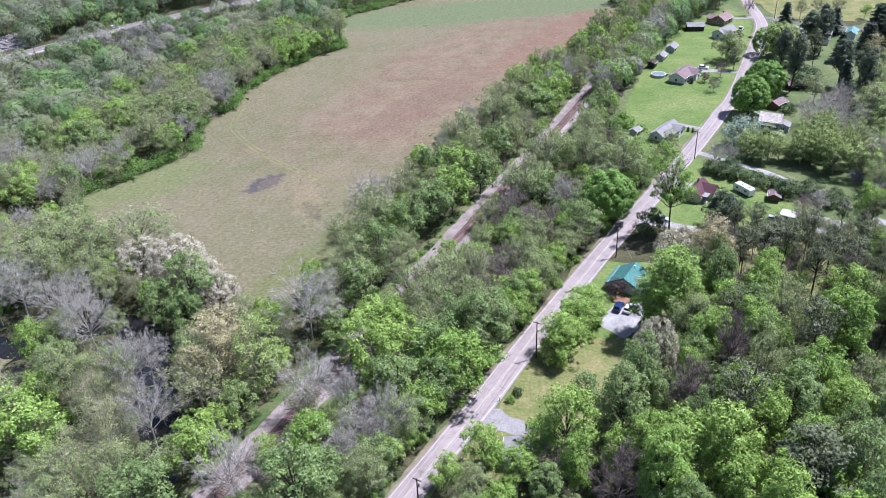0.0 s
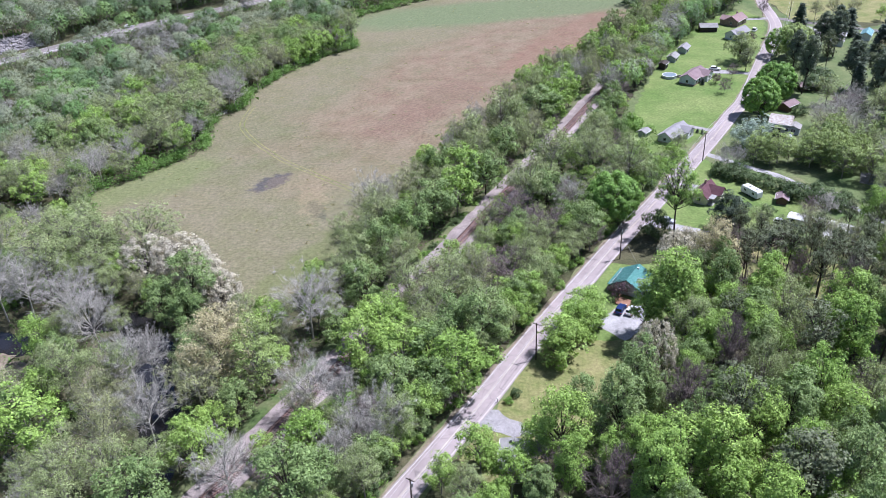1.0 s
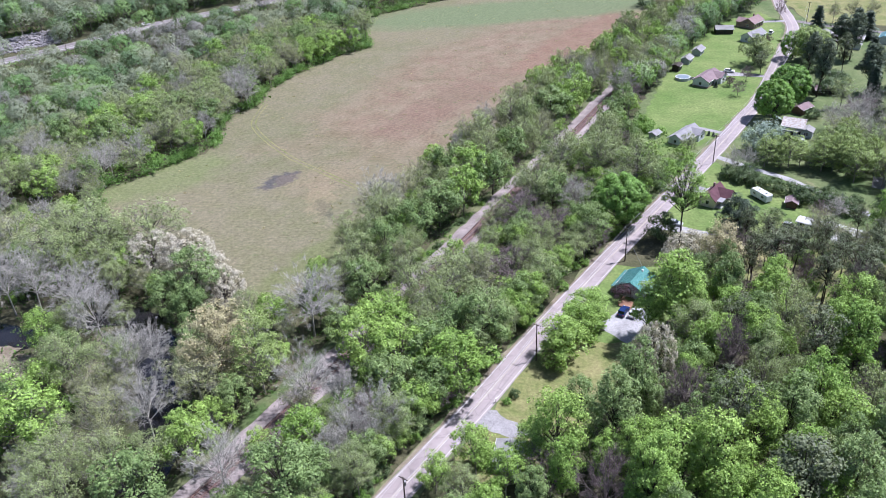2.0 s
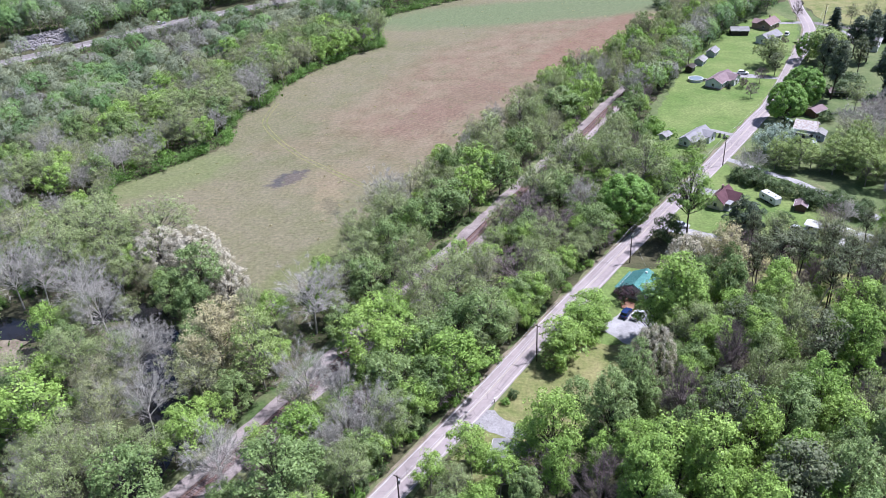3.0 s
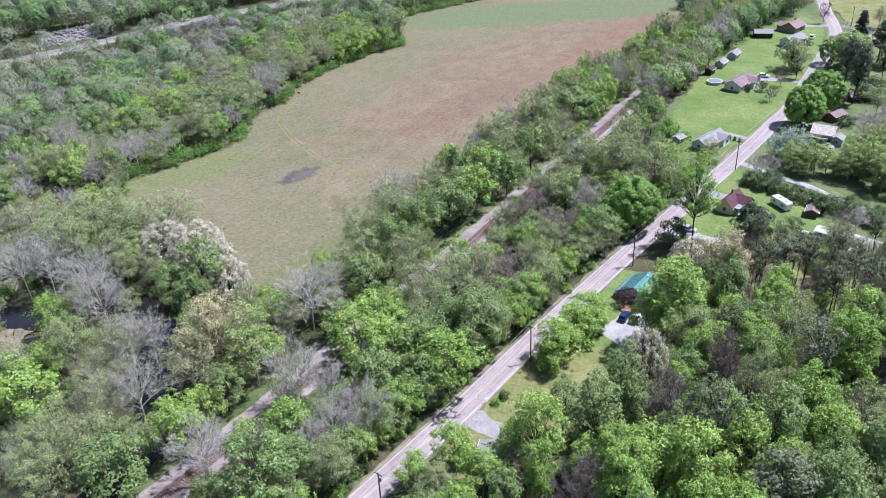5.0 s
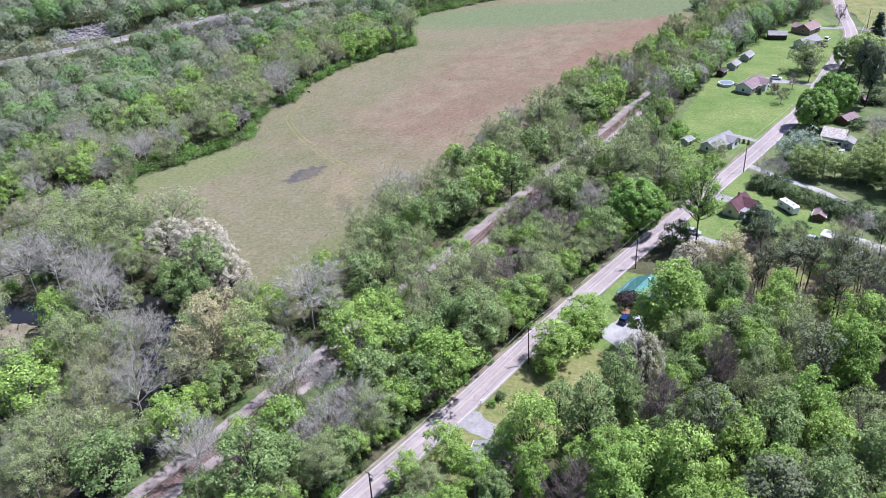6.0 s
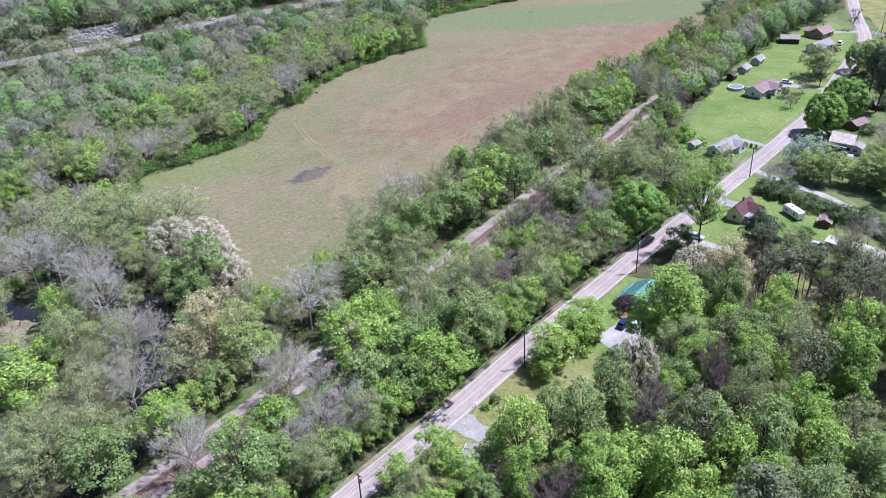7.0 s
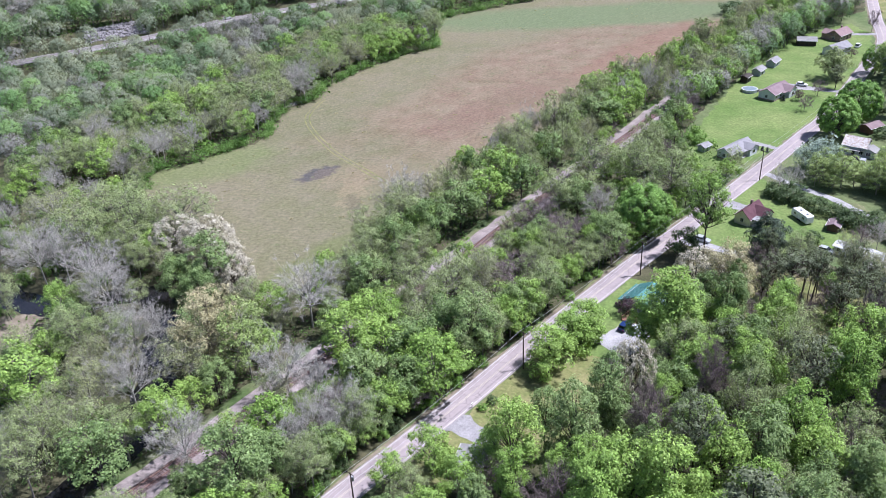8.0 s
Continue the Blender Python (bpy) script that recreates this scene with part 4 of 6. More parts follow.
landmark("fullolive", 126.0, 246.5, 0.85, 3)
landmark("darkshrub", 87.0, 243.5, 1.1, 2, 1.2)
landmark("darkshrub", 82.5, 244.5, 0.9, 2, 1.2)
landmark("darkshrub", 99.5, 226.5, 1.1, 2, 1.2)
landmark("darkshrub", 107.5, 228.0, 0.9, 2, 1.2)
landmark("darkshrub", 112.5, 222.0, 0.9, 2, 1.2)
landmark("pine", 92.0, 176.0, 0.95, 3)
landmark("pine", 96.5, 172.5, 0.95, 3)
landmark("pine", 80.0, 184.0, 0.9, 3)
landmark("pine", 100.0, 179.0, 0.95, 3)
landmark("lilac", 85.6, 156.1, 2.24, 3.0, 0.52)
landmark("maple", 109.5, 293.5, 1.15, 6)
landmark("maple", 118.5, 307.0, 1.25, 6)
landmark("dome", 142.0, 358.0, 1.2, 5, 1.15)
landmark("dome", 148.0, 364.0, 1.0, 5, 1.1)
landmark("greendome", 138.4, 364.8, 1.05, 5)
landmark("spread", 120.5, 358.5, 1.05, 5, 1.05)
landmark("darkpine", 119.7, 346.3, 0.65, 4, 1.2, "dark green tree with ivy on its trunk")
landmark("bigpine", 137.2, 341.0, 0.9, 4, 1.0)
landmark("bigpine", 133.0, 316.5, 1.12, 4, 0.85, "very tall pine with ivy-dark trunk leaning by a shed")
landmark("darkpine", 152.9, 345.5, 1.1, 4, 0.8)
landmark("bigpine", 162.0, 362.0, 1.0, 5, 1.0)
landmark("bigpine", 158.0, 368.0, 0.9, 5, 1.2)
landmark("bigpine", 153.6, 320.5, 0.95, 4, 1.15)
landmark("spruce", 149.8, 305.5, 1.5, 4, 1.0)
landmark("bigpine", 154.5, 301.0, 1.05, 4, 0.9)
landmark("spruce", 188.3, 366.5, 1.9, 5, 1.6)
landmark("spruce", 181.0, 358.0, 1.4, 5, 1.6)
landmark("spruce", 196.0, 360.0, 1.7, 5, 1.5)
landmark("spruce", 166.5, 352.0, 1.2, 4, 1.3)
landmark("tan", 180.0, 350.0, 0.8, 4)
landmark("bare", 131.0, 276.0, 1.0, 4, 1.35)
landmark("lilac", 137.0, 287.0, 1.1, 4, 1.4)
landmark("budding", 124.0, 272.5, 0.75, 4, 1.25)
landmark("darkpine", 142.0, 279.5, 0.7, 4, 1.3, "ivy-covered dark tree among the bare ones")
landmark("tall", 143.4, 262.0, 0.95, 4, 1.25)
landmark("olive", 150.5, 270.0, 1.0, 4, 1.2)
landmark("olive", 150.0, 283.5, 0.95, 4, 1.25)
landmark("bare", 142.5, 292.5, 0.85, 4, 1.1)
landmark("olive", 137.0, 302.5, 0.8, 4, 1.2)
landmark("mid", 160.0, 290.0, 1.0, 4, 1.2)
landmark("olive", 166.0, 306.0, 1.0, 4, 1.2)
landmark("darkpine", 164.0, 322.0, 1.1, 4, 1.2)
landmark("olive", 172.5, 327.0, 0.9, 4, 1.2)
landmark("darkshrub", 129.0, 322.0, 1.1, 3, 1.4)
landmark("darkshrub", 139.0, 322.0, 1.2, 3, 1.5)
landmark("darkshrub", 145.0, 331.0, 1.2, 3, 1.5)
landmark("darkshrub", 143.5, 348.0, 1.2, 3, 1.5)
landmark("bare", 126.0, 281.5, 0.7, 3, 1.2)
landmark("lilac", 133.5, 262.5, 0.8, 3, 1.2)
landmark("budding", 136.5, 253.0, 0.75, 3, 1.2)
landmark("deadpine", 42.0, 118.6, 1.3, 4, 1.05)
landmark("deadpine", 54.4, 132.8, 1.3, 3, 0.9)
landmark("darkpine", 57.2, 99.5, 1.5, 5, 1.15)
landmark("olive", 95.5, 201.0, 0.6, 2, 1.0)
landmark("budding", 101.0, 196.5, 0.75, 2, 1.0)
landmark("tan", -52.5, 141.0, 1.38, 5, 1.3)
landmark("purple", 39.2, 174.4, 0.85, 2, 1.1)
landmark("bare", -26.0, 213.5, 1.25, 4, 1.15, "leafless tan-grey tree at the pasture edge")
landmark("lowfresh", 5.2, 117.4, 0.62, 2, 1.0)
landmark("fresh", 14.2, 114.0, 0.85, 2.5, 1.0)
landmark("fresh", 15.8, 120.6, 0.75, 2.5, 1.0)
landmark("budding", 95.0, 186.5, 1.0, 2.5, 0.9)
landmark("pine", 87.0, 172.0, 1.05, 2.5, 0.9)
landmark("lilac", 70.5, 182.5, 1.2, 2.5, 0.8)
landmark("lilac", 82.0, 190.5, 1.1, 2.5, 0.9)
landmark("lilac", -16.5, 124.0, 1.2, 2.5, 1.0)
landmark("bare", -19.5, 117.5, 0.95, 2.5, 1.1)


# ---- ground cover ----
patch("village_grass", [(54, 238), (60, 300), (80, 352), (110, 412), (138, 458), (164, 474), (165, 428), (195, 405), (240, 430), (300, 380), (210, 250), (135, 195), (100, 203), (70, 206)], 0.02, M_YARD, "rough grass between the houses", 0.8)
patch("lawn_roadside", [(8, 135), (13.8, 146), (21, 156), (30, 160), (38, 158), (42, 152), (36, 142), (24, 124), (14, 114), (2, 112), (-3, 113), (4, 127)], 0.045, M_MEADOW, "rough dry meadow grass beside the road", 0.5)
patch("lawn_cottage", [(23, 161), (33, 178), (41, 193), (52, 189), (52, 170), (44, 160), (34, 156)], 0.05, M_LAWN, "green cottage lawn", 0.4)
patch("gravel_court", [(29.5, 163.2), (33, 162), (36, 158.6), (38.2, 156.2), (42, 160), (44.5, 166), (45, 171), (38.5, 170.5), (34.5, 166)], 0.075, M_GRAVEL, "white gravel parking court in bright sun", 0.35, 1.5)
patch("gravel_drive", [(2.6, 127.6), (5.6, 133.2), (8.0, 133.0), (10.2, 130.2), (13.8, 128.9), (15.0, 126.6), (13.6, 125.2), (9.6, 125.6), (5.0, 127.4)], 0.075, M_DRIVE, "grey gravel driveway joining the road", 0.3, 1.5)
# The dark forest-floor colour also carries the tree shade over this yard.
patch("yard_shaded", [(38, 191), (46, 204), (54, 218), (63, 211), (70, 207), (70, 198), (60, 194), (52, 190)], 0.05, M_LITTER, "earth yard strewn with leaves, tree shade in its dark colour", 0.5)
patch("clearing", [(63, 178), (72, 169), (86, 165), (102, 164), (112, 184), (106, 195), (90, 199), (70, 198)], 0.05, M_MEADOW, "dry tan grass clearing behind the pines", 0.6)
patch("lane_verge", [(80, 259), (100, 213), (125, 194), (134, 205), (112, 232), (100, 248), (88, 263)], 0.03, M_VERGE, "rough grass beside the gravel lane", 0.5)
TRACKS = smooth_line([(-86.4, 321.4), (-86.8, 308), (-85.3, 297.6), (-77.4, 283.6), (-63.9, 266.1), (-51.5, 254.5), (-41.3, 245), (-35.8, 239.9), (-28.5, 232.1)], 2.0)
for off in (-0.85, 0.85):
    tagged(new("wheel_track", ribbon("wheel_track", TRACKS, [(off + 0.2, 0.072), (off - 0.2, 0.072)], M_MEADOW, 0.08, 5)), "faint wheel track worn into the pasture", "track", kind="structure")
patch("lane_cottages", [(51.5, 212.5), (55, 215), (62, 212.0), (70, 207.6), (69, 205), (61, 208.8), (54, 211)], 0.07, M_GRAVEL, "pale gravel lane leading off the road", 0.2, 1.5)
patch("lawn_farmhouse", [(56.5, 215), (70, 207.5), (80, 207), (100, 214), (102, 226), (88, 246), (81, 256), (78, 258), (66, 239)], 0.045, M_LAWN, "mown green lawn round the houses", 0.5)
patch("drive_farmhouse", [(66, 236), (69, 240.5), (77, 235), (75.5, 231.8)], 0.07, M_DRIVE, "short grey driveway beside the maroon-roofed house", 0.15, 1.5)
LANE = smooth_line([(81.5, 262), (84.5, 258.5), (88.9, 253.9), (94.6, 248.3), (99.9, 243), (104.7, 236), (110, 228), (118, 214), (128, 196)], 2.0)
tagged(new("lane", ribbon("lane", LANE, [(1.35, 0.06), (0, 0.1), (-1.35, 0.06)], M_GRAVEL, 0.15, 4)), "narrow pale gravel lane between hedges", "road", kind="structure")
patch("lawn_east", [(88, 268), (108, 300), (128, 338), (150, 395), (190, 400), (240, 430), (300, 380), (200, 250), (130, 200), (112, 232), (100, 248)], 0.04, M_YARD, "rough green grass under scattered trees", 0.8)
LAWN_HOUSE = [(62, 263), (73, 263.5), (86, 279), (106, 312), (119, 338), (133, 372), (148, 410), (152, 430), (146, 447), (128, 432), (108, 410), (90, 372), (80, 345), (66, 305), (60, 280)]
patch("lawn_house", LAWN_HOUSE, 0.045, M_LAWN, "bright mown lawns behind the houses", 0.6)
patch("drive_ranch", [(80.6, 285.8), (82, 288), (89.6, 282.8), (88.6, 280.6)], 0.07, M_DRIVE, "narrow grey driveway across the lawn", 0.1, 1.5)
patch("drive_brick", [(99, 349), (103, 352), (121, 344), (120.4, 341.5), (104, 345)], 0.07, M_DRIVE, "grey driveway leading to the house", 0.15, 1.5)
patch("drive_north", [(137, 425), (139, 428), (157, 430), (157, 426)], 0.07, M_DRIVE, "grey driveway leading to the house", 0.15, 1.5)
patch("car_court", [(123, 236), (127, 244.2), (140, 236), (138, 226)], 0.07, M_DARKROAD, "patch of dark blue-grey asphalt", 0.15, 1.5)
CROSS = smooth_line([(156.5, 428.5), (162.5, 424.3), (170, 418), (179, 412.3), (191.6, 403), (220, 386), (260, 364), (320, 332)], 3.0)
HOME_DRIVE = smooth_line([(164, 423), (166.5, 416.4), (168.6, 408), (169.4, 399), (167.5, 390)], 2.0)
tagged(new("home_drive", ribbon("home_drive", HOME_DRIVE, [(1.4, 0.06), (0, 0.1), (-1.4, 0.06)], M_DRIVE, 0.12, 4)), "pale curved driveway leading to the mobile home", "road", kind="structure")
tagged(new("side_road", ribbon("side_road", CROSS, [(2.2, 0.05), (0, 0.12), (-2.2, 0.05)], M_HIGHWAY, 0.1, 4)), "grey side road meeting the country road", "road", kind="structure")
patch("field_east", [(164, 424), (200, 414), (300, 380), (420, 460), (330, 640), (165, 640), (166, 470)], 0.045, M_MEADOW, "tan-green field beyond the side road", 0.8, 4)
patch("mud_flat", [(-122, 152), (-109, 156), (-101, 151), (-97, 143), (-99, 130), (-108, 126), (-122, 140)], 0.05, M_MUD, "dry silt flat beside the creek", 0.6, 1.5)
patch("mud_bank", [(-88, 160), (-80, 158), (-77, 149), (-74, 138), (-79, 132), (-86, 146)], 0.05, M_MUD, "trampled silt creek bank", 0.6, 1.5)
tagged(new("highway", ribbon("highway", HIGHWAY, [(5.6, 8.1), (5.0, 8.3), (-5.0, 8.3), (-5.6, 8.1)], M_HIGHWAY, 0.1, 4)), "grey highway running through the woods", "road", kind="structure")
for off in (-4.4, 0.0, 4.4):
    line_strip(off, 0.25, 8.31, M_PAINT, "lane_line", "white line painted on the highway", HIGHWAY)

guard = thing("guard_rail", Matrix.Identity(4), "long weathered steel guard rail along the highway", "guard rail")
part("beam", ribbon("beam", HIGHWAY, [(-5.45, 8.75), (-5.4, 9.0), (-5.35, 9.0), (-5.4, 8.75)], plain("galvanised_rail", (0.36, 0.35, 0.35), 0.5, 0.4)), None, guard)
for (x, y), (nx, ny) in list(zip(*HIGHWAY))[40:110:2]:
    part("post", boxed(x - nx * 5.5 - 0.09, x - nx * 5.5 + 0.09, y - ny * 5.5 - 0.09, y - ny * 5.5 + 0.09, 7.9, 8.95), M_SLEEPER, guard)

# Railway: sleepers and two rails on the ballast.
track = thing("railway_track", Matrix.Identity(4), "single railway track with red-brown sleepers and rusty rails", "railway track")
pts, left = smooth_line(RAIL[0][::8], 0.62)
half = np.array([[sx * 1.32, sy * 0.12, sz * 0.09] for sz in (0, 1) for sx, sy in ((-1, -1), (1, -1), (1, 1), (-1, 1))])
sides = np.array([[4, 5, 6, 7], [0, 4, 7, 3], [1, 2, 6, 5], [0, 1, 5, 4], [3, 7, 6, 2]])
sleeper = mesh_of("sleeper", half, sides, M_SLEEPER)
V, F = [], []
rng = np.random.default_rng(3)
for (x, y), (nx, ny) in zip(pts, left):
    m = pose(x, y, 1.80 + rng.normal(0, 0.008), 0, 0, math.degrees(math.atan2(ny, nx)) + rng.normal(0, 0.8))
    if 170 < y < 330:
        part("sleeper", sleeper, None, track).matrix_basis = m
    else:
        F.append(sides + 8 * len(V))
        V.append(half @ np.array(m.to_3x3()).T + np.array(m.translation))
tagged(part("distant_sleeper", mesh_of("distant_sleeper", np.concatenate(V), np.concatenate(F), M_SLEEPER), None, track), kind="stuff")
part("track_bed", ribbon("track_bed", RAIL, [(1.55, 1.74), (1.45, 1.835), (-1.45, 1.835), (-1.55, 1.74)], M_STAINED, 0.05, 9), None, track, "rust-stained ballast between the rails")
for s in (0.75, -0.75):
    part("rail", ribbon("rail", RAIL, [(s + 0.06, 1.88), (s + 0.04, 2.04), (s - 0.04, 2.04), (s - 0.06, 1.88)], M_RAIL), None, track)

# ---- woods ----
for x, y, r in ((-106, 146, 9), (-104, 136, 6), (-82, 150, 6), (-69, 141, 4), (8, 126, 7), (9, 118, 6.5), (38, 163, 7), (42, 177, 9), (33, 158, 5), (24, 144, 5), (20, 138, 5), (12, 130, 6), (70, 206, 6), (62, 206, 6), (86, 230, 8), (96, 225, 6), (80, 228, 7), (97, 209, 5), (104, 205, 5), (112, 279, 13), (77, 206, 6), (68, 196, 5), (70, 266, 8), (66, 273, 6), (62, 268, 4), (76, 240, 6), (66, 256, 7), (69, 262, 7), (63, 262, 5), (132, 320, 6), (120, 300, 6)):
    open_spot(x, y, r)
for kind, x, y, size, wide, label in LANDMARKS:
    plant(kind, x, y, size, rng=random.Random(int(x * 10 + y)), wide=wide, label=label)


def left_of_rail(x, y):
    return clear_of_lines()(x, y) & (far_from(RAIL, x, y) > 6)


def between(x, y):
    return clear_of_lines(5.2)(x, y) & (far_from(RAIL, x, y) < 0) & (far_from(ROAD, x, y) > 0)


def right_of_road(x, y):
    return clear_of_lines(7)(x, y) & (far_from(ROAD, x, y) < 0)


rng = random.Random(79)
for p, n in zip(*RAIL):
    if 165 < p[1] < 330:
        for off, often in ((5.7, 0.6), (-4.5, 0.0 if 276 < p[1] < 312 else 0.35)):
            if rng.random() < often:
                x, y = p + n * (off + rng.uniform(-0.4, 0.9))
                plant(rng.choice(("shrub", "shrub", "darkshrub", "fresh", "olive", "lilac")), x, y, rng.uniform(0.35, 0.62), rng=rng)
rng = random.Random(77)
for p, n in zip(*ROAD):
    if 88 < p[1] < 262 and rng.random() < 0.95:
        off = rng.uniform(4.0, 5.8)
        x, y = p + n * off
        if p[1] < 175 and rng.random() < 0.62:
            plant(rng.choice(("fresh", "mid", "olive", "mid")), *(p + n * rng.uniform(5.6, 7.0)), rng.uniform(0.75, 1.0), rng=rng)
        kind = rng.choice(("shrub", "darkshrub", "shrub", "fresh", "mid", "olive"))
        x, y = (x, y) if "shrub" in kind else p + n * (off + 1.8)
        plant(kind, x, y, rng.uniform(0.5, 0.75), rng=rng)

# Trees crowding the railway and the lawns on the way north.
rng = random.Random(78)
for p, n in zip(*RAIL):
    if 314 < p[1] < 462:
        for off in (4.6, 9.5):
            if rng.random() < (0.9 if off < 5 else 0.62):
                x, y = p - n * (off + rng.uniform(-0.6, 1.2)) + rng.uniform(-1, 1)
                if any((x - a) ** 2 + (y - b) ** 2 < r * r * 0.7 for a, b, r in TAKEN) or inside(LAWN_HOUSE, np.array([x]), np.array([y]))[0]:
                    continue
                kind = rng.choice(("olive", "budding", "fresh", "fresh", "bare", "olive", "fresh", "budding", "lilac"))
                plant(kind, x, y, rng.uniform(0.8, 1.2) * (1.15 if kind == "lilac" else 1.0), rng=rng, wide=rng.uniform(0.9, 1.15))

NEAR_LEFT = [(-118, 135), (-84, 92), (-30, 86), (-20, 165), (-38, 183), (-48, 163), (-57, 155), (-70, 178), (-92, 200), (-118, 222), (-172, 222)]
woods(NEAR_LEFT, 7.0, 11, {"fresh": 1.5, "mid": 0.9, "olive": 1.6, "budding": 1.1, "bare": 0.25, "shrub": 1.8}, (0.5, 0.9), keep=left_of_rail)
STRIP = [(-38, 183), (-22, 160), (0, 200), (60, 310), (110, 420), (125, 470), (112, 480), (92, 440), (58, 375), (33, 342), (18, 312), (-2, 272), (-16, 240), (-30, 205)]
woods(STRIP, 6.3, 12, {"fresh": 1.9, "mid": 0.25, "olive": 1.5, "budding": 1.3, "bare": 0.2}, (0.65, 1.15), keep=left_of_rail, wide=0.9)
MIDDLE = [(-70, 86), (-20, 86), (5, 128), (60, 222), (75, 262), (62, 300), (68, 335), (90, 375), (115, 420), (120, 445), (60, 322), (0, 195), (-40, 110)]
woods(MIDDLE, 6.3, 13, {"fresh": 1.3, "mid": 1.0, "olive": 1.4, "lilac": 0.5, "bare": 0.3, "budding": 0.3, "shrub": 1.0}, (0.5, 0.95), keep=between)
PINES = [(66, 170), (80, 163), (104, 160), (118, 182), (110, 197), (92, 198), (70, 192)]
RIGHT = [(-8, 84), (78, 84), (102, 130), (128, 190), (125, 200), (110, 200), (92, 186), (74, 182), (64, 178), (56, 174), (51, 160), (43, 139), (33, 123), (22, 110), (13, 102), (0, 98)]
woods(RIGHT, 6.7, 14, {"tallfresh": 2.4, "tall": 1.5, "fresh": 0.6, "mid": 0.4, "lilac": 0.3, "olive": 0.5, "shrub": 1.2}, (0.8, 1.2), keep=lambda x, y: right_of_road(x, y) & (x < 68) & ~inside(PINES, x, y), wide=0.86)
woods(RIGHT, 6.5, 18, {"tallfresh": 1.8, "tall": 1.5, "fresh": 0.4, "olive": 0.5, "lilac": 0.5, "pine": 1.0, "shrub": 1.0}, (0.8, 1.2), keep=lambda x, y: right_of_road(x, y) & (x >= 68) & ~inside(PINES, x, y), wide=0.86)
woods(PINES, 5.8, 21, {"pine": 3.0, "lilac": 0.4, "budding": 0.5, "shrub": 0.7, "fresh": 0.3}, (0.85, 1.12), wide=0.8)
EAST = [(120, 228), (134, 205), (150, 235), (184, 322), (165, 320), (150, 285), (130, 262)]
woods(EAST, 7.5, 16, {"olive": 1.4, "darkpine": 0.6, "mid": 0.6, "bare": 0.5, "budding": 0.4, "fresh": 0.4}, (0.6, 0.95), keep=lambda x, y: np.abs(far_from(LANE, x, y)) > 3.5)
LANE_TREES = [(98, 261), (116, 245), (132, 232), (146, 250), (132, 268), (112, 265)]
woods(LANE_TREES, 4.8, 20, {"fullolive": 1.8, "olive": 1.0, "mid": 0.3, "budding": 0.3}, (0.65, 0.95), keep=lambda x, y: np.abs(far_from(LANE, x, y)) > 3.5)


def fluff(name, spots, rng, per, spread, height, size, material, label, category, tone=None):
    """Low leafy growth: clumps of leaves round many spots, as one mass."""
    n = len(spots)
    c = np.repeat(np.c_[spots, hill(*np.asarray(spots).T)], per, 0)
    h = np.repeat(rng.uniform(0.35, 1.0, n) * height, per)
    k = len(c)
    c[:, :2] += rng.normal(0, spread, (k, 2))
    c[:, 2] += 0.08 + h * rng.random(k) ** 0.7
    v, f = kites(rng, c, rng.normal(0, 0.6, (k, 3)) + [0, 0, 0.8], size)
    tones = np.repeat(rng.random(n) if tone is None else tone, per * 3)
    return tagged(new(name, mesh_of(name, v, f, material, tones)), label, category, kind="stuff")


rng = np.random.default_rng(21)
spots = np.concatenate([scatter(p, g, s, k) for p, g, s, k in (
    (NEAR_LEFT, 3.4, 31, left_of_rail), (STRIP, 2.8, 32, left_of_rail), (MIDDLE, 2.6, 33, between), (RIGHT, 3.0, 34, right_of_road))])
free = np.ones(len(spots), bool)
for a, b, r in ((8, 126, 7), (9, 118, 6), (38, 163, 7), (42, 177, 8), (24, 144, 5), (12, 130, 5)):
    free &= ((spots - [a, b]) ** 2).sum(1) > r * r
fluff("undergrowth", spots[free], rng, 12, 0.9, 2.2, 0.5, UNDER_LEAF, "tangled green undergrowth on the woodland floor", "undergrowth")
edge = np.array([p for p in scatter(FIELD, 7.0, 41)])
fluff("tussock_grass", edge[::7], rng, 16, 0.45, 0.22, 0.3, GRASS_LEAF, "scattered pale grass tussocks on the pasture", "grass")

# Far woods, beyond what could be counted.
FAR_LEFT = [(-480, 120), (-160, 222), *FIELD[3:21], (118, 528), (140, 560), (150, 640), (-40, 700), (-480, 620)]


def far_keep(x, y):
    d = far_from(HIGHWAY, x, y)
    return ((d > np.where((x < -195) & (x > -232), 18, 11)) | (d < -10 - 4 * np.sin(x * 0.06) - 3 * np.sin(x * 0.17))) & (x > 60 - 0.98 * y) & (y < 575) & (np.abs(far_from(RAIL, x, y)) > 8)


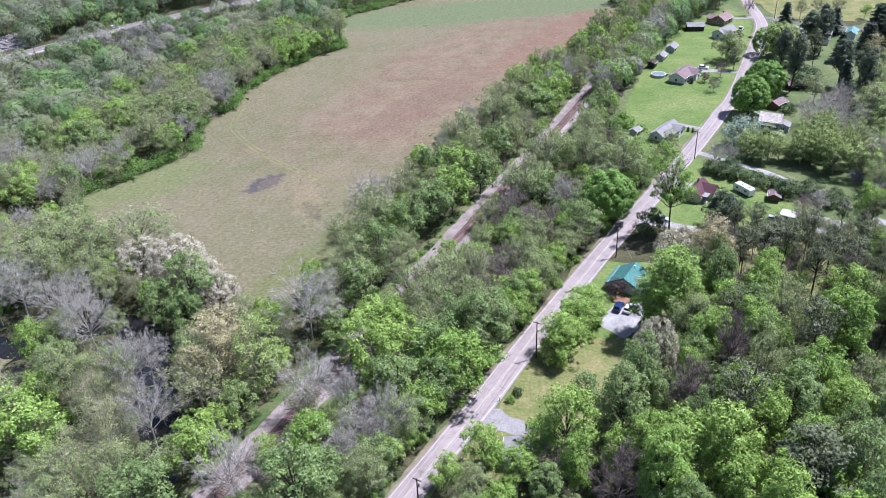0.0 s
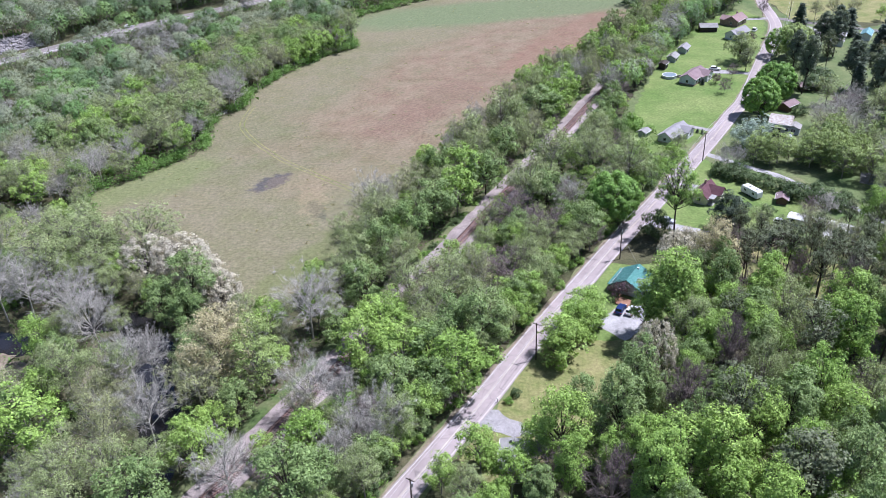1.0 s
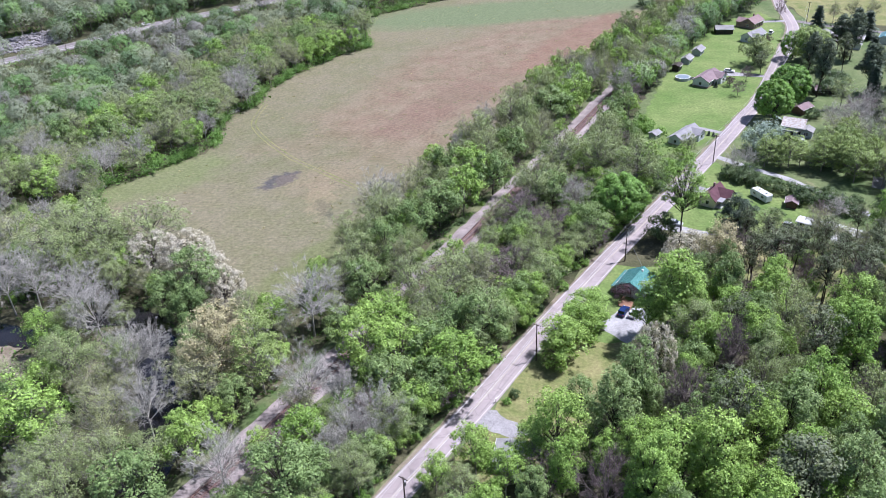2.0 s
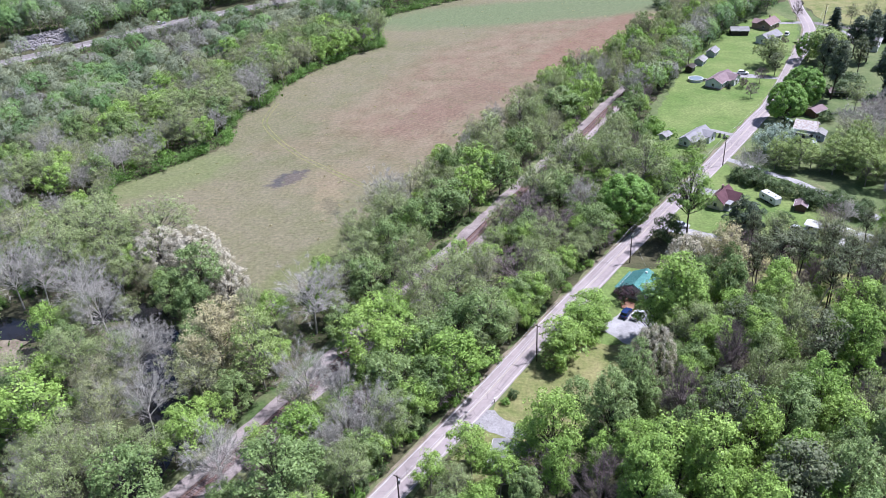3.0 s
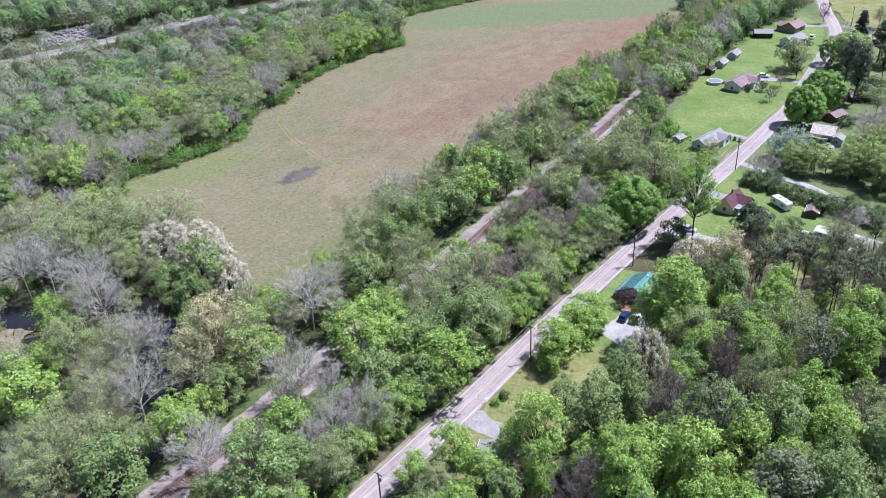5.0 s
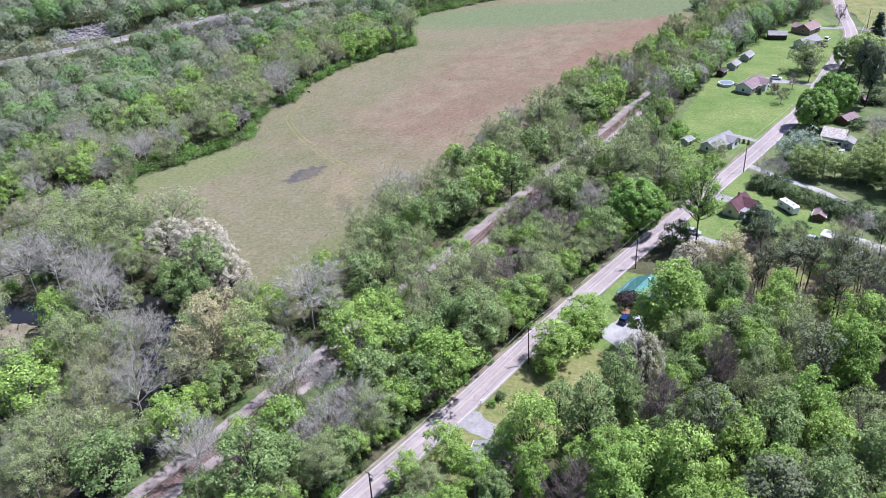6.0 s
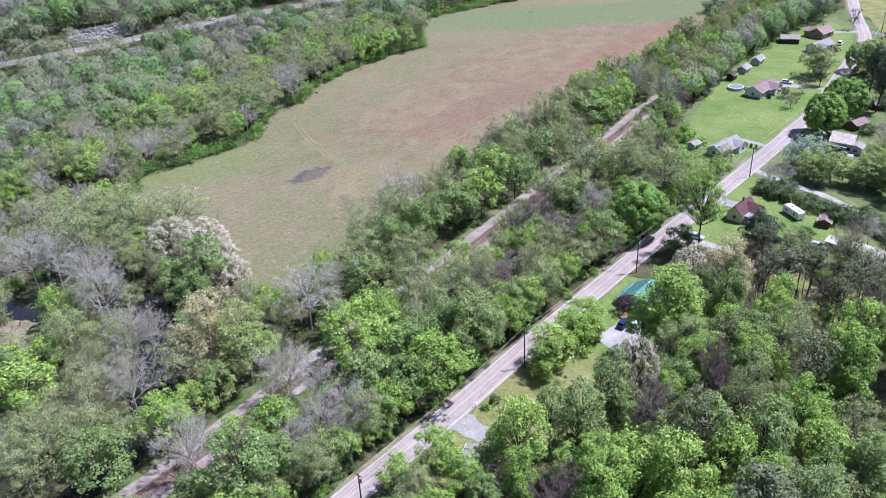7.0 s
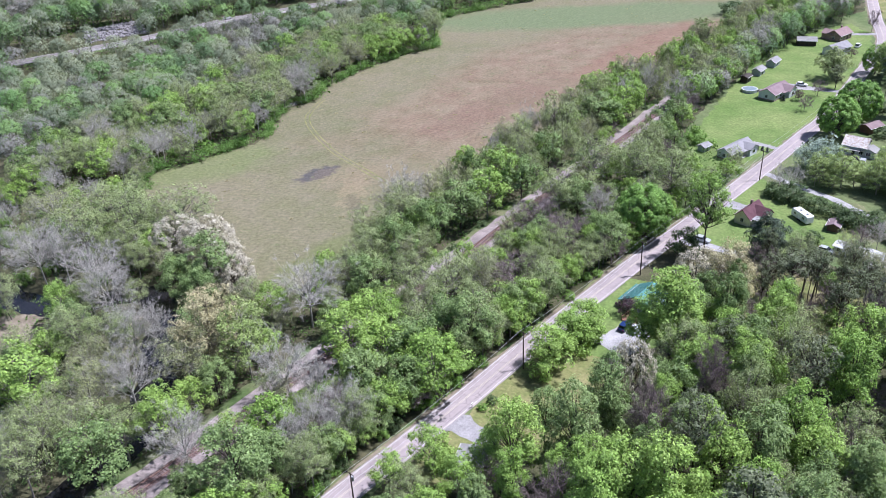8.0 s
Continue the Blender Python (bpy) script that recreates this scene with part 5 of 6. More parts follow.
def far_trees(name, places, seed, per, size, material, label, long=1.2, narrow=1.2, tall=(9.5, 16.5)):
    """Many crowns as one mass: each a dome of lobes, each lobe a handful of sprays; limbs show between them."""
    rng = np.random.default_rng(seed)
    n, lobes, tufts = len(places), 30, 250
    H, R, base = rng.uniform(*tall, n), rng.uniform(4.2, 6.4, n), hill(*places.T)
    k = (np.arange(lobes) + 0.5) / lobes
    u = -0.5 + 1.48 * k[None] + rng.normal(0, 0.06, (n, lobes))
    az = np.arange(lobes)[None] * 2.39996 + rng.uniform(0, 7, (n, 1)) + rng.normal(0, 0.3, (n, lobes))
    flat = np.sqrt(np.clip(1 - u * u, 0.02, 1))
    bumps = np.stack([flat * np.cos(az), flat * np.sin(az), u], -1)
    bumps /= np.linalg.norm(bumps, axis=-1, keepdims=True)
    size_of = rng.uniform(0.75, 1.0, (n, lobes))
    m = n * tufts
    d = rng.normal(size=(n, tufts, 3)) + [0, 0, 0.25]
    d[..., 2] = np.where(d[..., 2] < -0.6, -d[..., 2], d[..., 2])
    d /= np.linalg.norm(d, axis=-1, keepdims=True)
    near = d @ bumps.transpose(0, 2, 1)
    far = (size_of[:, None] * (0.72 + 0.28 * np.sqrt(np.clip((near - 0.72) / 0.28, 0, 1)))).max(-1)
    stretch = np.stack([R, R, np.minimum(0.45 * H, R * 1.1)], -1)
    heart = np.c_[places, base + H - stretch[:, 2]]
    c = heart[:, None] + d * far[..., None] * stretch[:, None] + rng.normal(0, 0.25, d.shape)
    L = heart[:, None] + bumps * 0.7 * stretch[:, None]
    pull = np.take_along_axis(bumps, near.argmax(-1)[..., None], 1)
    p = c[:, :, None] + rng.normal(0, 0.3, (n, tufts, per, 3))
    way = (d * 1.3 - pull * 0.5)[:, :, None] + [0, 0, 0.15] + rng.normal(0, 0.22, p.shape)
    v, f = kites(rng, p.reshape(-1, 3), way.reshape(-1, 3), size, long, narrow)
    drift = np.array([noise.noise(Vector((x * 0.02, y * 0.02, seed))) for x, y in places])
    tone = np.repeat(np.clip(rng.random(n) * 1.1 + 0.3 * drift - 0.05, 0, 1), tufts)
    tones = np.repeat(np.clip(tone + rng.normal(0, 0.08, m), 0, 1), per * 3)
    root = np.c_[places, base]
    fork = np.c_[places, base + H * 0.45]
    stems = both(blades(rng, root, fork, 0.5), blades(rng, np.repeat(fork, 10, 0), L[:, ::3].reshape(-1, 3), 0.22))
    tagged(new("far_branches", mesh_of("far_branches", *stems, BARK)), "grey trunks and limbs of the far woods", "branches", kind="stuff")
    return tagged(new(name, mesh_of(name, v, f, material, tones)), label, "woods", kind="stuff")


def edge_keep(x, y):
    away = np.min(np.hypot(x[:, None] - FIELD_RIM[None, :, 0], y[:, None] - FIELD_RIM[None, :, 1]), 1)
    return far_keep(x, y) & (away < 42) & (y < 420)


FIELD_RIM = np.array([np.array(a) + (np.array(b) - a) * k / 8 for a, b in zip(FIELD[2:17], FIELD[3:18]) for k in range(8)])
woods(FAR_LEFT, 7.2, 19, {"olive": 1.8, "budding": 1.3, "bare": 0.6, "mid": 0.7, "fresh": 1.2, "lilac": 0.15, "shrub": 0.4}, (0.75, 1.15), keep=edge_keep, wide=1.15)
spots = scatter(FAR_LEFT, 9.6, 51, lambda x, y: far_keep(x, y) & ~edge_keep(x, y))
rng = np.random.default_rng(52)
pick = np.array([[noise.noise(Vector((x * 0.022 + 31 * i, y * 0.022, 4.0 + i))) for i in range(4)] for x, y in spots]) + rng.gumbel(0, 0.3, (len(spots), 4)) + np.array([0.0, -0.05, 0.3, -0.08])
pick = pick.argmax(1)
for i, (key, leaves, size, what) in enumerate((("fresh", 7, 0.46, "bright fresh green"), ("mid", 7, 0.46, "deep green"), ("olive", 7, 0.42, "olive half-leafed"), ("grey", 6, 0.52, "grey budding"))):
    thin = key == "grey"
    far_trees("far_woods", spots[pick == i], 53 + i, leaves, size, FAR_HAZED[key], what + " trees in the woods beyond the pasture", 2.6 if thin else 1.2, 0.4 if thin else 1.2)
fluff("far_undergrowth", scatter(FAR_LEFT, 4.6, 58, far_keep), rng, 5, 1.6, 2.2, 1.1, UNDER_LEAF, "green undergrowth on the floor of the far woods", "undergrowth")
near = np.random.default_rng(64)
wall = np.array([p + n * ((20.5 if -232 < p[0] < -197 else 10.5) + near.uniform(0, 3.5)) + near.normal(0, 1, 2) for p, n in zip(*HIGHWAY) if -330 < p[0] < -60])
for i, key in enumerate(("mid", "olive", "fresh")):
    far_trees("far_woods", wall[i::3], 66 + i, 6, 0.5, FAR_HAZED[key], "tall trees standing along the far side of the highway", tall=(11, 17))
fluff("bank_scrub", wall[:, :] - 0.5, rng, 40, 2.0, 3.5, 0.6, UNDER_LEAF, "dark scrub at the foot of the trees above the highway", "scrub")
verge = scatter(FAR_LEFT, 5.0, 59, lambda x, y: (far_from(HIGHWAY, x, y) < -7.5) & (far_from(HIGHWAY, x, y) > -30) & (y < 575))
fluff("roadside_scrub", verge, rng, 30, 1.5, 2.6, 0.6, HEDGE_LEAF, "green scrub below the highway", "scrub")


def rocks(name, poly, gap, seed, size, material, label):
    """A heap of angular stones over a polygon."""
    rng = np.random.default_rng(seed)
    bm = bmesh.new()
    places = scatter(poly, gap, seed)
    for (x, y), z in zip(places, hill(*places.T)):
        s = size * rng.uniform(0.5, 1.3)
        made = bmesh.ops.create_icosphere(bm, subdivisions=1, radius=s)["verts"]
        for v in made:
            v.co = Vector((v.co.x * 1.2, v.co.y, v.co.z * 0.8)) * float(rng.uniform(0.75, 1.2)) + Vector((x, y, float(z) + s * 0.4))
    return tagged(part(name, bm, material, None), label, "stones", kind="stuff")


rocks("riprap", [(-226, 370), (-216, 380), (-208, 388), (-204, 392), (-212, 400), (-222, 390), (-231, 378)], 0.95, 61, 0.7, M_RIPRAP, "heap of pale broken rock beside the highway")
rocks("creek_stones", [(-99, 309), (-92, 319), (-94, 321), (-101, 311)], 1.3, 62, 0.6, M_RIPRAP, "pinkish pale stones at the pasture edge")
rim = []
for (x0, y0), (x1, y1) in zip(FIELD[3:20], FIELD[4:21]):
    for i in range(int(math.hypot(x1 - x0, y1 - y0) / 1.2)):
        t = rng.random()
        rim.append((x0 + (x1 - x0) * t - 0.8 + rng.normal(0, 0.8), y0 + (y1 - y0) * t + 0.4 + rng.normal(0, 0.8)))
fluff("hedge", np.array(rim), rng, 130, 1.1, 4.6, 0.42, HEDGE_LEAF, "bushy green hedge along the pasture edge", "hedge")
spots = np.concatenate([scatter([(118, 528), (125, 470), (140, 452), (158, 470), (156, 530), (140, 570)], 6.3, 55, clear_of_lines(7)), scatter([(60, 322), (66, 318), (92, 372), (110, 405), (128, 432), (148, 450), (140, 470), (118, 440)], 5.5, 56, clear_of_lines(7))])
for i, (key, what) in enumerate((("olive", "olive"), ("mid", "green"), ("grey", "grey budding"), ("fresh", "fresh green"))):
    far_trees("north_woods", spots[i::4], 57 + i, 7, 0.42, FAR_HAZED[key], "belt of " + what + " trees behind the houses")


# ---- houses ----
def siding(name, colour, board=0.0):
    n = Nodes(name)
    c = n.add("RGB")
    c.outputs[0].default_value = (*colour, 1)
    stain = n.span(n.noise(0.8, 5), 0.3, 0.75, 0.9, 1.08)
    wave = n.add("TexWave")
    wave.bands_direction = "Z"
    wave.inputs["Scale"].default_value = 1.6
    n.link(n.place(), wave.inputs["Vector"])
    return n.done(n.scaled(c.outputs[0], stain), 0.6, wave.outputs["Fac"], 0.03)


def roofing(name, a, b, ribs=False, rough=0.85, metal=0.0, scale=0.5):
    n = Nodes(name)
    big, fine = n.noise(scale, 5, 0.65), n.noise(5, 3)
    c = n.scaled(n.mix(n.span(big, 0.35, 0.65), a, b), n.span(fine, 0.25, 0.75, 0.85, 1.15))
    if ribs:
        wave = n.add("TexWave")
        wave.inputs["Scale"].default_value = 2.2
        tc = n.add("TexCoord")
        n.link(tc.outputs["Object"], wave.inputs["Vector"])
        return n.done(c, rough, wave.outputs["Fac"], 0.03, metal)
    return n.done(c, rough, fine, 0.02, metal)


W_WHITE, W_GREY, W_CREAM, W_BROWN = siding("white_siding", (0.6, 0.62, 0.63)), siding("grey_siding", (0.40, 0.43, 0.46)), siding("cream_siding", (0.62, 0.57, 0.42)), siding("brown_boards", (0.14, 0.085, 0.06))
W_BRICK = speckled("red_brick", (0.23, 0.16, 0.14), (0.32, 0.235, 0.205), 0.8, 6.0, 0.9, 0.01)
W_DARK = siding("dark_boards_and_shade", (0.05, 0.04, 0.035))
R_GREEN = roofing("green_metal_roof", (0.06, 0.185, 0.175), (0.08, 0.225, 0.21), True, 0.35, 0.2)
# Paler copy of the green roof: the sun's glint put into its colour.
R_GLINT = roofing("sun_glint_green_metal_roof", (0.19, 0.27, 0.265), (0.24, 0.32, 0.31), True, 0.35, 0.2)
R_GREY = roofing("grey_shingles", (0.20, 0.195, 0.195), (0.27, 0.265, 0.265))
R_LIGHT = roofing("light_grey_shingles", (0.215, 0.208, 0.22), (0.27, 0.262, 0.275))
R_BROWN = roofing("mauve_brown_shingles", (0.178, 0.128, 0.138), (0.228, 0.17, 0.182))
R_RED = roofing("red_shingles", (0.205, 0.14, 0.142), (0.265, 0.19, 0.19))
R_MAROON = roofing("maroon_shingles", (0.085, 0.04, 0.05), (0.125, 0.06, 0.072))
R_RUST = roofing("rusty_white_tin", (0.50, 0.50, 0.51), (0.27, 0.20, 0.165), True, 0.45, 0.2, 1.6)
R_TEAL = roofing("teal_tin", (0.12, 0.25, 0.28), (0.16, 0.3, 0.33), True, 0.4, 0.2)
R_WHITE = roofing("white_trailer_roof", (0.42, 0.42, 0.43), (0.52, 0.52, 0.52), True, 0.5)
M_TRIM, M_DARK, M_CONC = plain("white_trim", (0.66, 0.66, 0.65), 0.5), plain("dark_trim", (0.03, 0.03, 0.032), 0.5), plain("concrete", (0.34, 0.33, 0.31), 0.9)
M_DECK = speckled("deck_boards", (0.20, 0.105, 0.07), (0.28, 0.16, 0.11), 0.9, 6.0, 0.85, 0.01)


def glass_material():
    n = Nodes("window_glass")
    n.bsdf.inputs["Specular IOR Level"].default_value = 0.6
    return n.done((0.02, 0.025, 0.03), 0.05)


M_GLASS = glass_material()


def gable_walls(bm, L, W, h, rise):
    return prism(bm, [(-W / 2, 0), (W / 2, 0), (W / 2, h), (0, h + rise), (-W / 2, h)], "x", -L / 2, L / 2)


def gable_roof(L, W, h, rise, over=0.45, thick=0.16):
    """Two roof slopes with eaves, as one bent slab."""
    k = rise / (W / 2)
    e = W / 2 + over
    top = [(-e, h - over * k + thick), (0, h + rise + thick), (e, h - over * k + thick)]
    low = [(e, h - over * k), (0, h + rise), (-e, h - over * k)]
    return prism(bmesh.new(), top + low, "x", -L / 2 - over, L / 2 + over)


def window(parent, x, y, z, w, h, side):
    """A framed window on a wall; side: the wall's outward axis ('-x', '+x', '-y', '+y')."""
    s = -1 if side[0] == "-" else 1

    def slab(a, b, c, d, e, f):
        return boxed(x + s * min(c, d) if s > 0 else x - max(c, d), x + s * max(c, d) if s > 0 else x - min(c, d), y + a, y + b, z + e, z + f) if side[1] == "x" else boxed(x + a, x + b, y + s * min(c, d) if s > 0 else y - max(c, d), y + s * max(c, d) if s > 0 else y - min(c, d), z + e, z + f)

    made = part("window", slab(-w / 2 - 0.08, w / 2 + 0.08, -0.02, 0.04, -0.08, h + 0.08), M_TRIM, parent, "white-framed window")
    for k in (-1, 1):
        a, b = (-w / 2, -0.03) if k < 0 else (0.03, w / 2)
        part("pane", slab(a, b, 0.03, 0.055, 0, h), M_GLASS, made)
    return made


def door_on(parent, x, y, w, side, material):
    s = -1 if side[0] == "-" else 1
    if side[1] == "x":
        d = part("door", boxed(x - 0.05, x + 0.06, y - w / 2, y + w / 2, 0.1, 2.15) if s > 0 else boxed(x - 0.06, x + 0.05, y - w / 2, y + w / 2, 0.1, 2.15), material, parent, "painted house door")
    else:
        d = part("door", boxed(x - w / 2, x + w / 2, y - 0.05, y + 0.06, 0.1, 2.15) if s > 0 else boxed(x - w / 2, x + w / 2, y - 0.06, y + 0.05, 0.1, 2.15), material, parent, "painted house door")
    return d


def house(x, y, yaw, L, W, h, rise, wall, roof, label, name="house", wins=3, base=None, door=True, chimney=False, category="house", end_windows=1):
    """A gabled building: walls, roof, plinth, windows, door; its length lies along yaw."""
    ob = thing(name, pose(x, y, 0, 0, 0, yaw), label, category)
    part("wall", gable_walls(bmesh.new(), L, W, h, rise - 0.02), wall, ob)
    part("roof", gable_roof(L, W, h, rise), roof, ob)
    part("ridge_cap", prism(bmesh.new(), [(-0.16, h + rise + 0.10), (0, h + rise + 0.2), (0.16, h + rise + 0.10)], "x", -L / 2 - 0.46, L / 2 + 0.46), roof, ob)
    for s in (-1, 1):
        y0 = s * (W / 2 + 0.45)
        part("gutter", boxed(-L / 2 - 0.4, L / 2 + 0.4, min(y0, y0 + s * 0.1), max(y0, y0 + s * 0.1), h - rise / (W / 2) * 0.45 - 0.02, h - rise / (W / 2) * 0.45 + 0.1), M_TRIM, ob)
    if base:
        part("plinth", boxed(-L / 2 - 0.04, L / 2 + 0.04, -W / 2 - 0.04, W / 2 + 0.04, 0, 0.55), base, ob, "brick plinth")
    for i in range(wins):
        u = -L / 2 + L * (i + 0.5) / wins
        if not (door and i == wins // 2):
            window(ob, u, -W / 2, 1.0, 1.1, 1.1, "-y")
        window(ob, u, W / 2, 1.0, 1.0, 1.1, "+y")
    if door:
        door_on(ob, -L / 2 + L * (wins // 2 + 0.5) / wins if wins else 0, -W / 2, 0.95, "-y", M_DARK)
    for k in range(end_windows):
        v = (k - (end_windows - 1) / 2) * W / 2.4
        window(ob, -L / 2, v, 1.0, 0.9, 1.1, "-x")
        window(ob, L / 2, v, 1.0, 0.9, 1.1, "+x")
    if chimney:
        part("chimney", boxed(L * 0.15, L * 0.15 + 0.7, 0.25, 0.85, h, h + rise + 0.9, bevel=0.03), W_BRICK, ob, "brick chimney")
    return ob


def wing(ob, cx, cy, L, W, h, rise, wall, roof, turned=True, window_at=True):
    """A cross wing with its own gable, under the same house."""
    m = pose(cx, cy, 0, 0, 0, 90 if turned else 0)
    for name, bm, mat in (("wing_wall", gable_walls(bmesh.new(), L, W, h, rise - 0.02), wall), ("wing_roof", gable_roof(L, W, h, rise, 0.35), roof)):
        bm.transform(m)
        part(name, bm, mat, ob)
    if window_at and turned:
        window(ob, cx, cy - L / 2, 1.0, 1.3, 1.1, "-y")


def porch(ob, x0, x1, y0, y1, h, roof):
    """A lean-to porch roof on posts over a deck."""
    part("porch_roof", boxed(x0 - 0.2, x1 + 0.2, y0 - 0.2, y1, h, h + 0.12), roof, ob)
    part("porch_floor", boxed(x0, x1, y0, y1, 0, 0.3), M_CONC, ob)
    n = max(2, int((x1 - x0) / 2.5) + 1)
    for i in range(n):
        x = x0 + 0.1 + (x1 - x0 - 0.2) * i / (n - 1)
        part("porch_post", boxed(x - 0.06, x + 0.06, y0 + 0.05, y0 + 0.17, 0.3, h), M_TRIM, ob)


ALONG = 59.0
ranch = house(74.4, 276.2, 51, 13.0, 5.0, 2.6, 1.5, W_WHITE, R_LIGHT, "white single-storey ranch house with pale grey shingle roof", wins=4, base=W_BRICK)
wing(ranch, 3.4, -2.8, 4.2, 4.4, 2.6, 1.2, W_WHITE, R_LIGHT)
porch(ranch, -2.0, 1.0, -4.2, -2.7, 2.35, R_LIGHT)
brick = house(95.4, 336.4, 54, 13.0, 6.6, 2.8, 1.7, W_WHITE, R_BROWN, "white house with mauve-brown shingle roof and brick plinth", wins=4, base=W_BRICK)
wing(brick, 3.6, -3.0, 5.2, 5.4, 2.8, 1.4, W_WHITE, R_BROWN)
porch(brick, -1.6, 0.8, -4.7, -3.3, 2.6, R_BROWN)
maroon = house(73.4, 227.9, 55, 8.4, 4.6, 2.6, 2.1, W_CREAM, R_MAROON, "cream cottage with steep maroon shingle roof", wins=2, chimney=True)
wing(maroon, 1.6, -2.8, 4.6, 4.2, 2.6, 1.8, W_CREAM, R_MAROON)
porch(maroon, -3.6, -0.6, -4.1, -2.3, 2.4, R_LIGHT)
green = house(43.4, 179.2, 59, 8.2, 7.2, 2.5, 2.0, W_WHITE, R_GREEN, "white cottage with teal-green ribbed metal roof", wins=3)
wing(green, -1.2, -4.4, 4.6, 5.6, 2.6, 1.3, W_WHITE, R_GLINT)
part("roof_vent", boxed(2.2, 2.7, -0.7, -0.2, 4.25, 4.75, bevel=0.03), W_WHITE, green, "small white roof vent")
part("porch_roof", boxed(-4.4, 4.4, 3.6, 4.9, 2.05, 2.17), R_GREEN, green)
for x in (-4.2, -1.4, 1.4, 4.2):
    part("porch_post", boxed(x - 0.07, x + 0.07, 4.7, 4.84, 0, 2.05), W_WHITE, green)
grey_a = house(130.0, 396.4, 45, 12.0, 6.0, 2.8, 1.7, W_WHITE, R_LIGHT, "white house with pale grey shingle roof", wins=4)
wing(grey_a, -3.5, -3.4, 4.5, 5.0, 2.8, 1.4, W_WHITE, R_LIGHT)
red_a = house(135.6, 419.4, 49, 10.0, 6.6, 2.9, 2.0, W_BRICK, R_RED, "brick bungalow with faded red shingle roof", wins=4, chimney=True)
wing(red_a, -2.6, 3.4, 5.0, 5.0, 2.9, 1.5, W_BRICK, R_RED)
# Closed dark walls stand for the shade inside the open garage.
house(119.4, 409.4, -4, 8.0, 5.6, 2.5, 1.1, W_DARK, R_GREY, "garage with brown shingle roof, dark walls standing for its shaded open sides", "garage", wins=0, door=True, category="garage", end_windows=0)
house(100.3, 376.2, 62, 6.6, 3.6, 2.3, 1.1, W_GREY, R_LIGHT, "pale grey garden shed with shingle roof", "shed", wins=1, category="shed", end_windows=0)
house(92.8, 364.0, 62, 6.0, 3.5, 2.2, 1.0, W_GREY, R_GREY, "grey garden shed standing on the lawn", "shed", wins=1, category="shed", end_windows=0)
house(86.5, 353.5, 60, 4.2, 2.8, 2.5, 0.5, W_DARK, W_DARK, "small black shed beside the tree belt", "shed", wins=0, category="shed", end_windows=0)
house(95.6, 224.4, 68, 3.8, 2.9, 1.9, 0.7, W_BROWN, R_BROWN, "weathered brown wooden shed with rusty roof", "shed", wins=1, category="shed", end_windows=0)
old = house(113.2, 280.6, -27, 7.0, 6.4, 3.6, 2.0, W_WHITE, R_RUST, "old white house with rust-stained tin roof", wins=3, category="house")
wing(old, 4.6, -1.0, 4.4, 4.0, 2.4, 0.9, W_GREY, R_GREY)
porch(old, -2.8, 2.0, -4.6, -3.2, 2.4, R_GREY)
house(137.0, 321.5, 0, 7.2, 5.0, 2.2, 0.9, W_DARK, R_BROWN, "dark weathered outbuilding under the pines", "outbuilding", wins=2, category="outbuilding", end_windows=0)
house(122.5, 300.6, 40, 6.5, 4.2, 2.3, 0.9, W_BROWN, R_BROWN, "low brown shed with rusted roof among trees", "shed", wins=1, category="shed", end_windows=0)
house(173.0, 384.6, 64, 17.0, 5.0, 2.6, 0.9, W_WHITE, R_LIGHT, "long white mobile home with grey roof", "mobile_home", wins=4, category="mobile home")
house(187.0, 388.0, 60, 9.0, 4.2, 2.7, 1.2, W_WHITE, R_TEAL, "white shed with teal metal roof", "shed", wins=2, category="shed", end_windows=0)
low = house(10.4, 118.4, 82, 5.8, 4.8, 2.5, 0.35, W_WHITE, R_GREY, "low white building with pale grey roof beside the driveway", "outbuilding", wins=2, category="outbuilding")
part("vent", boxed(2.0, 2.4, 0.4, 0.9, 2.7, 3.4, bevel=0.03), M_METAL, low, "grey roof vent")
house(64.6, 278.6, 50, 3.6, 2.6, 2.0, 0.6, W_GREY, R_GREY, "small grey tin shed beside the trees", "shed", wins=0, category="shed", end_windows=0)
house(97.0, 209.6, -35, 8.0, 3.2, 2.4, 0.4, W_WHITE, R_WHITE, "white trailer with flat white roof in the trees", "trailer", wins=3, category="trailer", end_windows=0)
house(104.2, 204.6, -38, 11.0, 3.6, 2.5, 0.45, W_WHITE, R_WHITE, "long white trailer with pale roof in the trees", "trailer", wins=3, category="trailer", end_windows=0)
house(101.5, 199.5, -36, 5.0, 3.0, 2.3, 0.4, W_GREY, R_WHITE, "small pale trailer half hidden under trees", "trailer", wins=1, category="trailer", end_windows=0)

# Cottage deck with rails.
deck = thing("deck", pose(40.6, 171.8, 0, 0, 0, 57), "red-brown wooden deck with rails before the cottage", "deck")
for i in range(14):
    part("board", boxed(-1.6, 1.6, -2.1 + i * 0.3, -1.82 + i * 0.3, 0.38, 0.44), M_DECK, deck)
for x in (-1.5, 0, 1.5):
    for y in (-2.0, 2.0):
        part("post", boxed(x - 0.06, x + 0.06, y - 0.06, y + 0.06, 0, 1.35), M_DECK, deck)
for y in (-2.0, 2.0):
    part("handrail", boxed(-1.6, 1.6, y - 0.07, y + 0.07, 1.35, 1.42), M_DECK, deck)

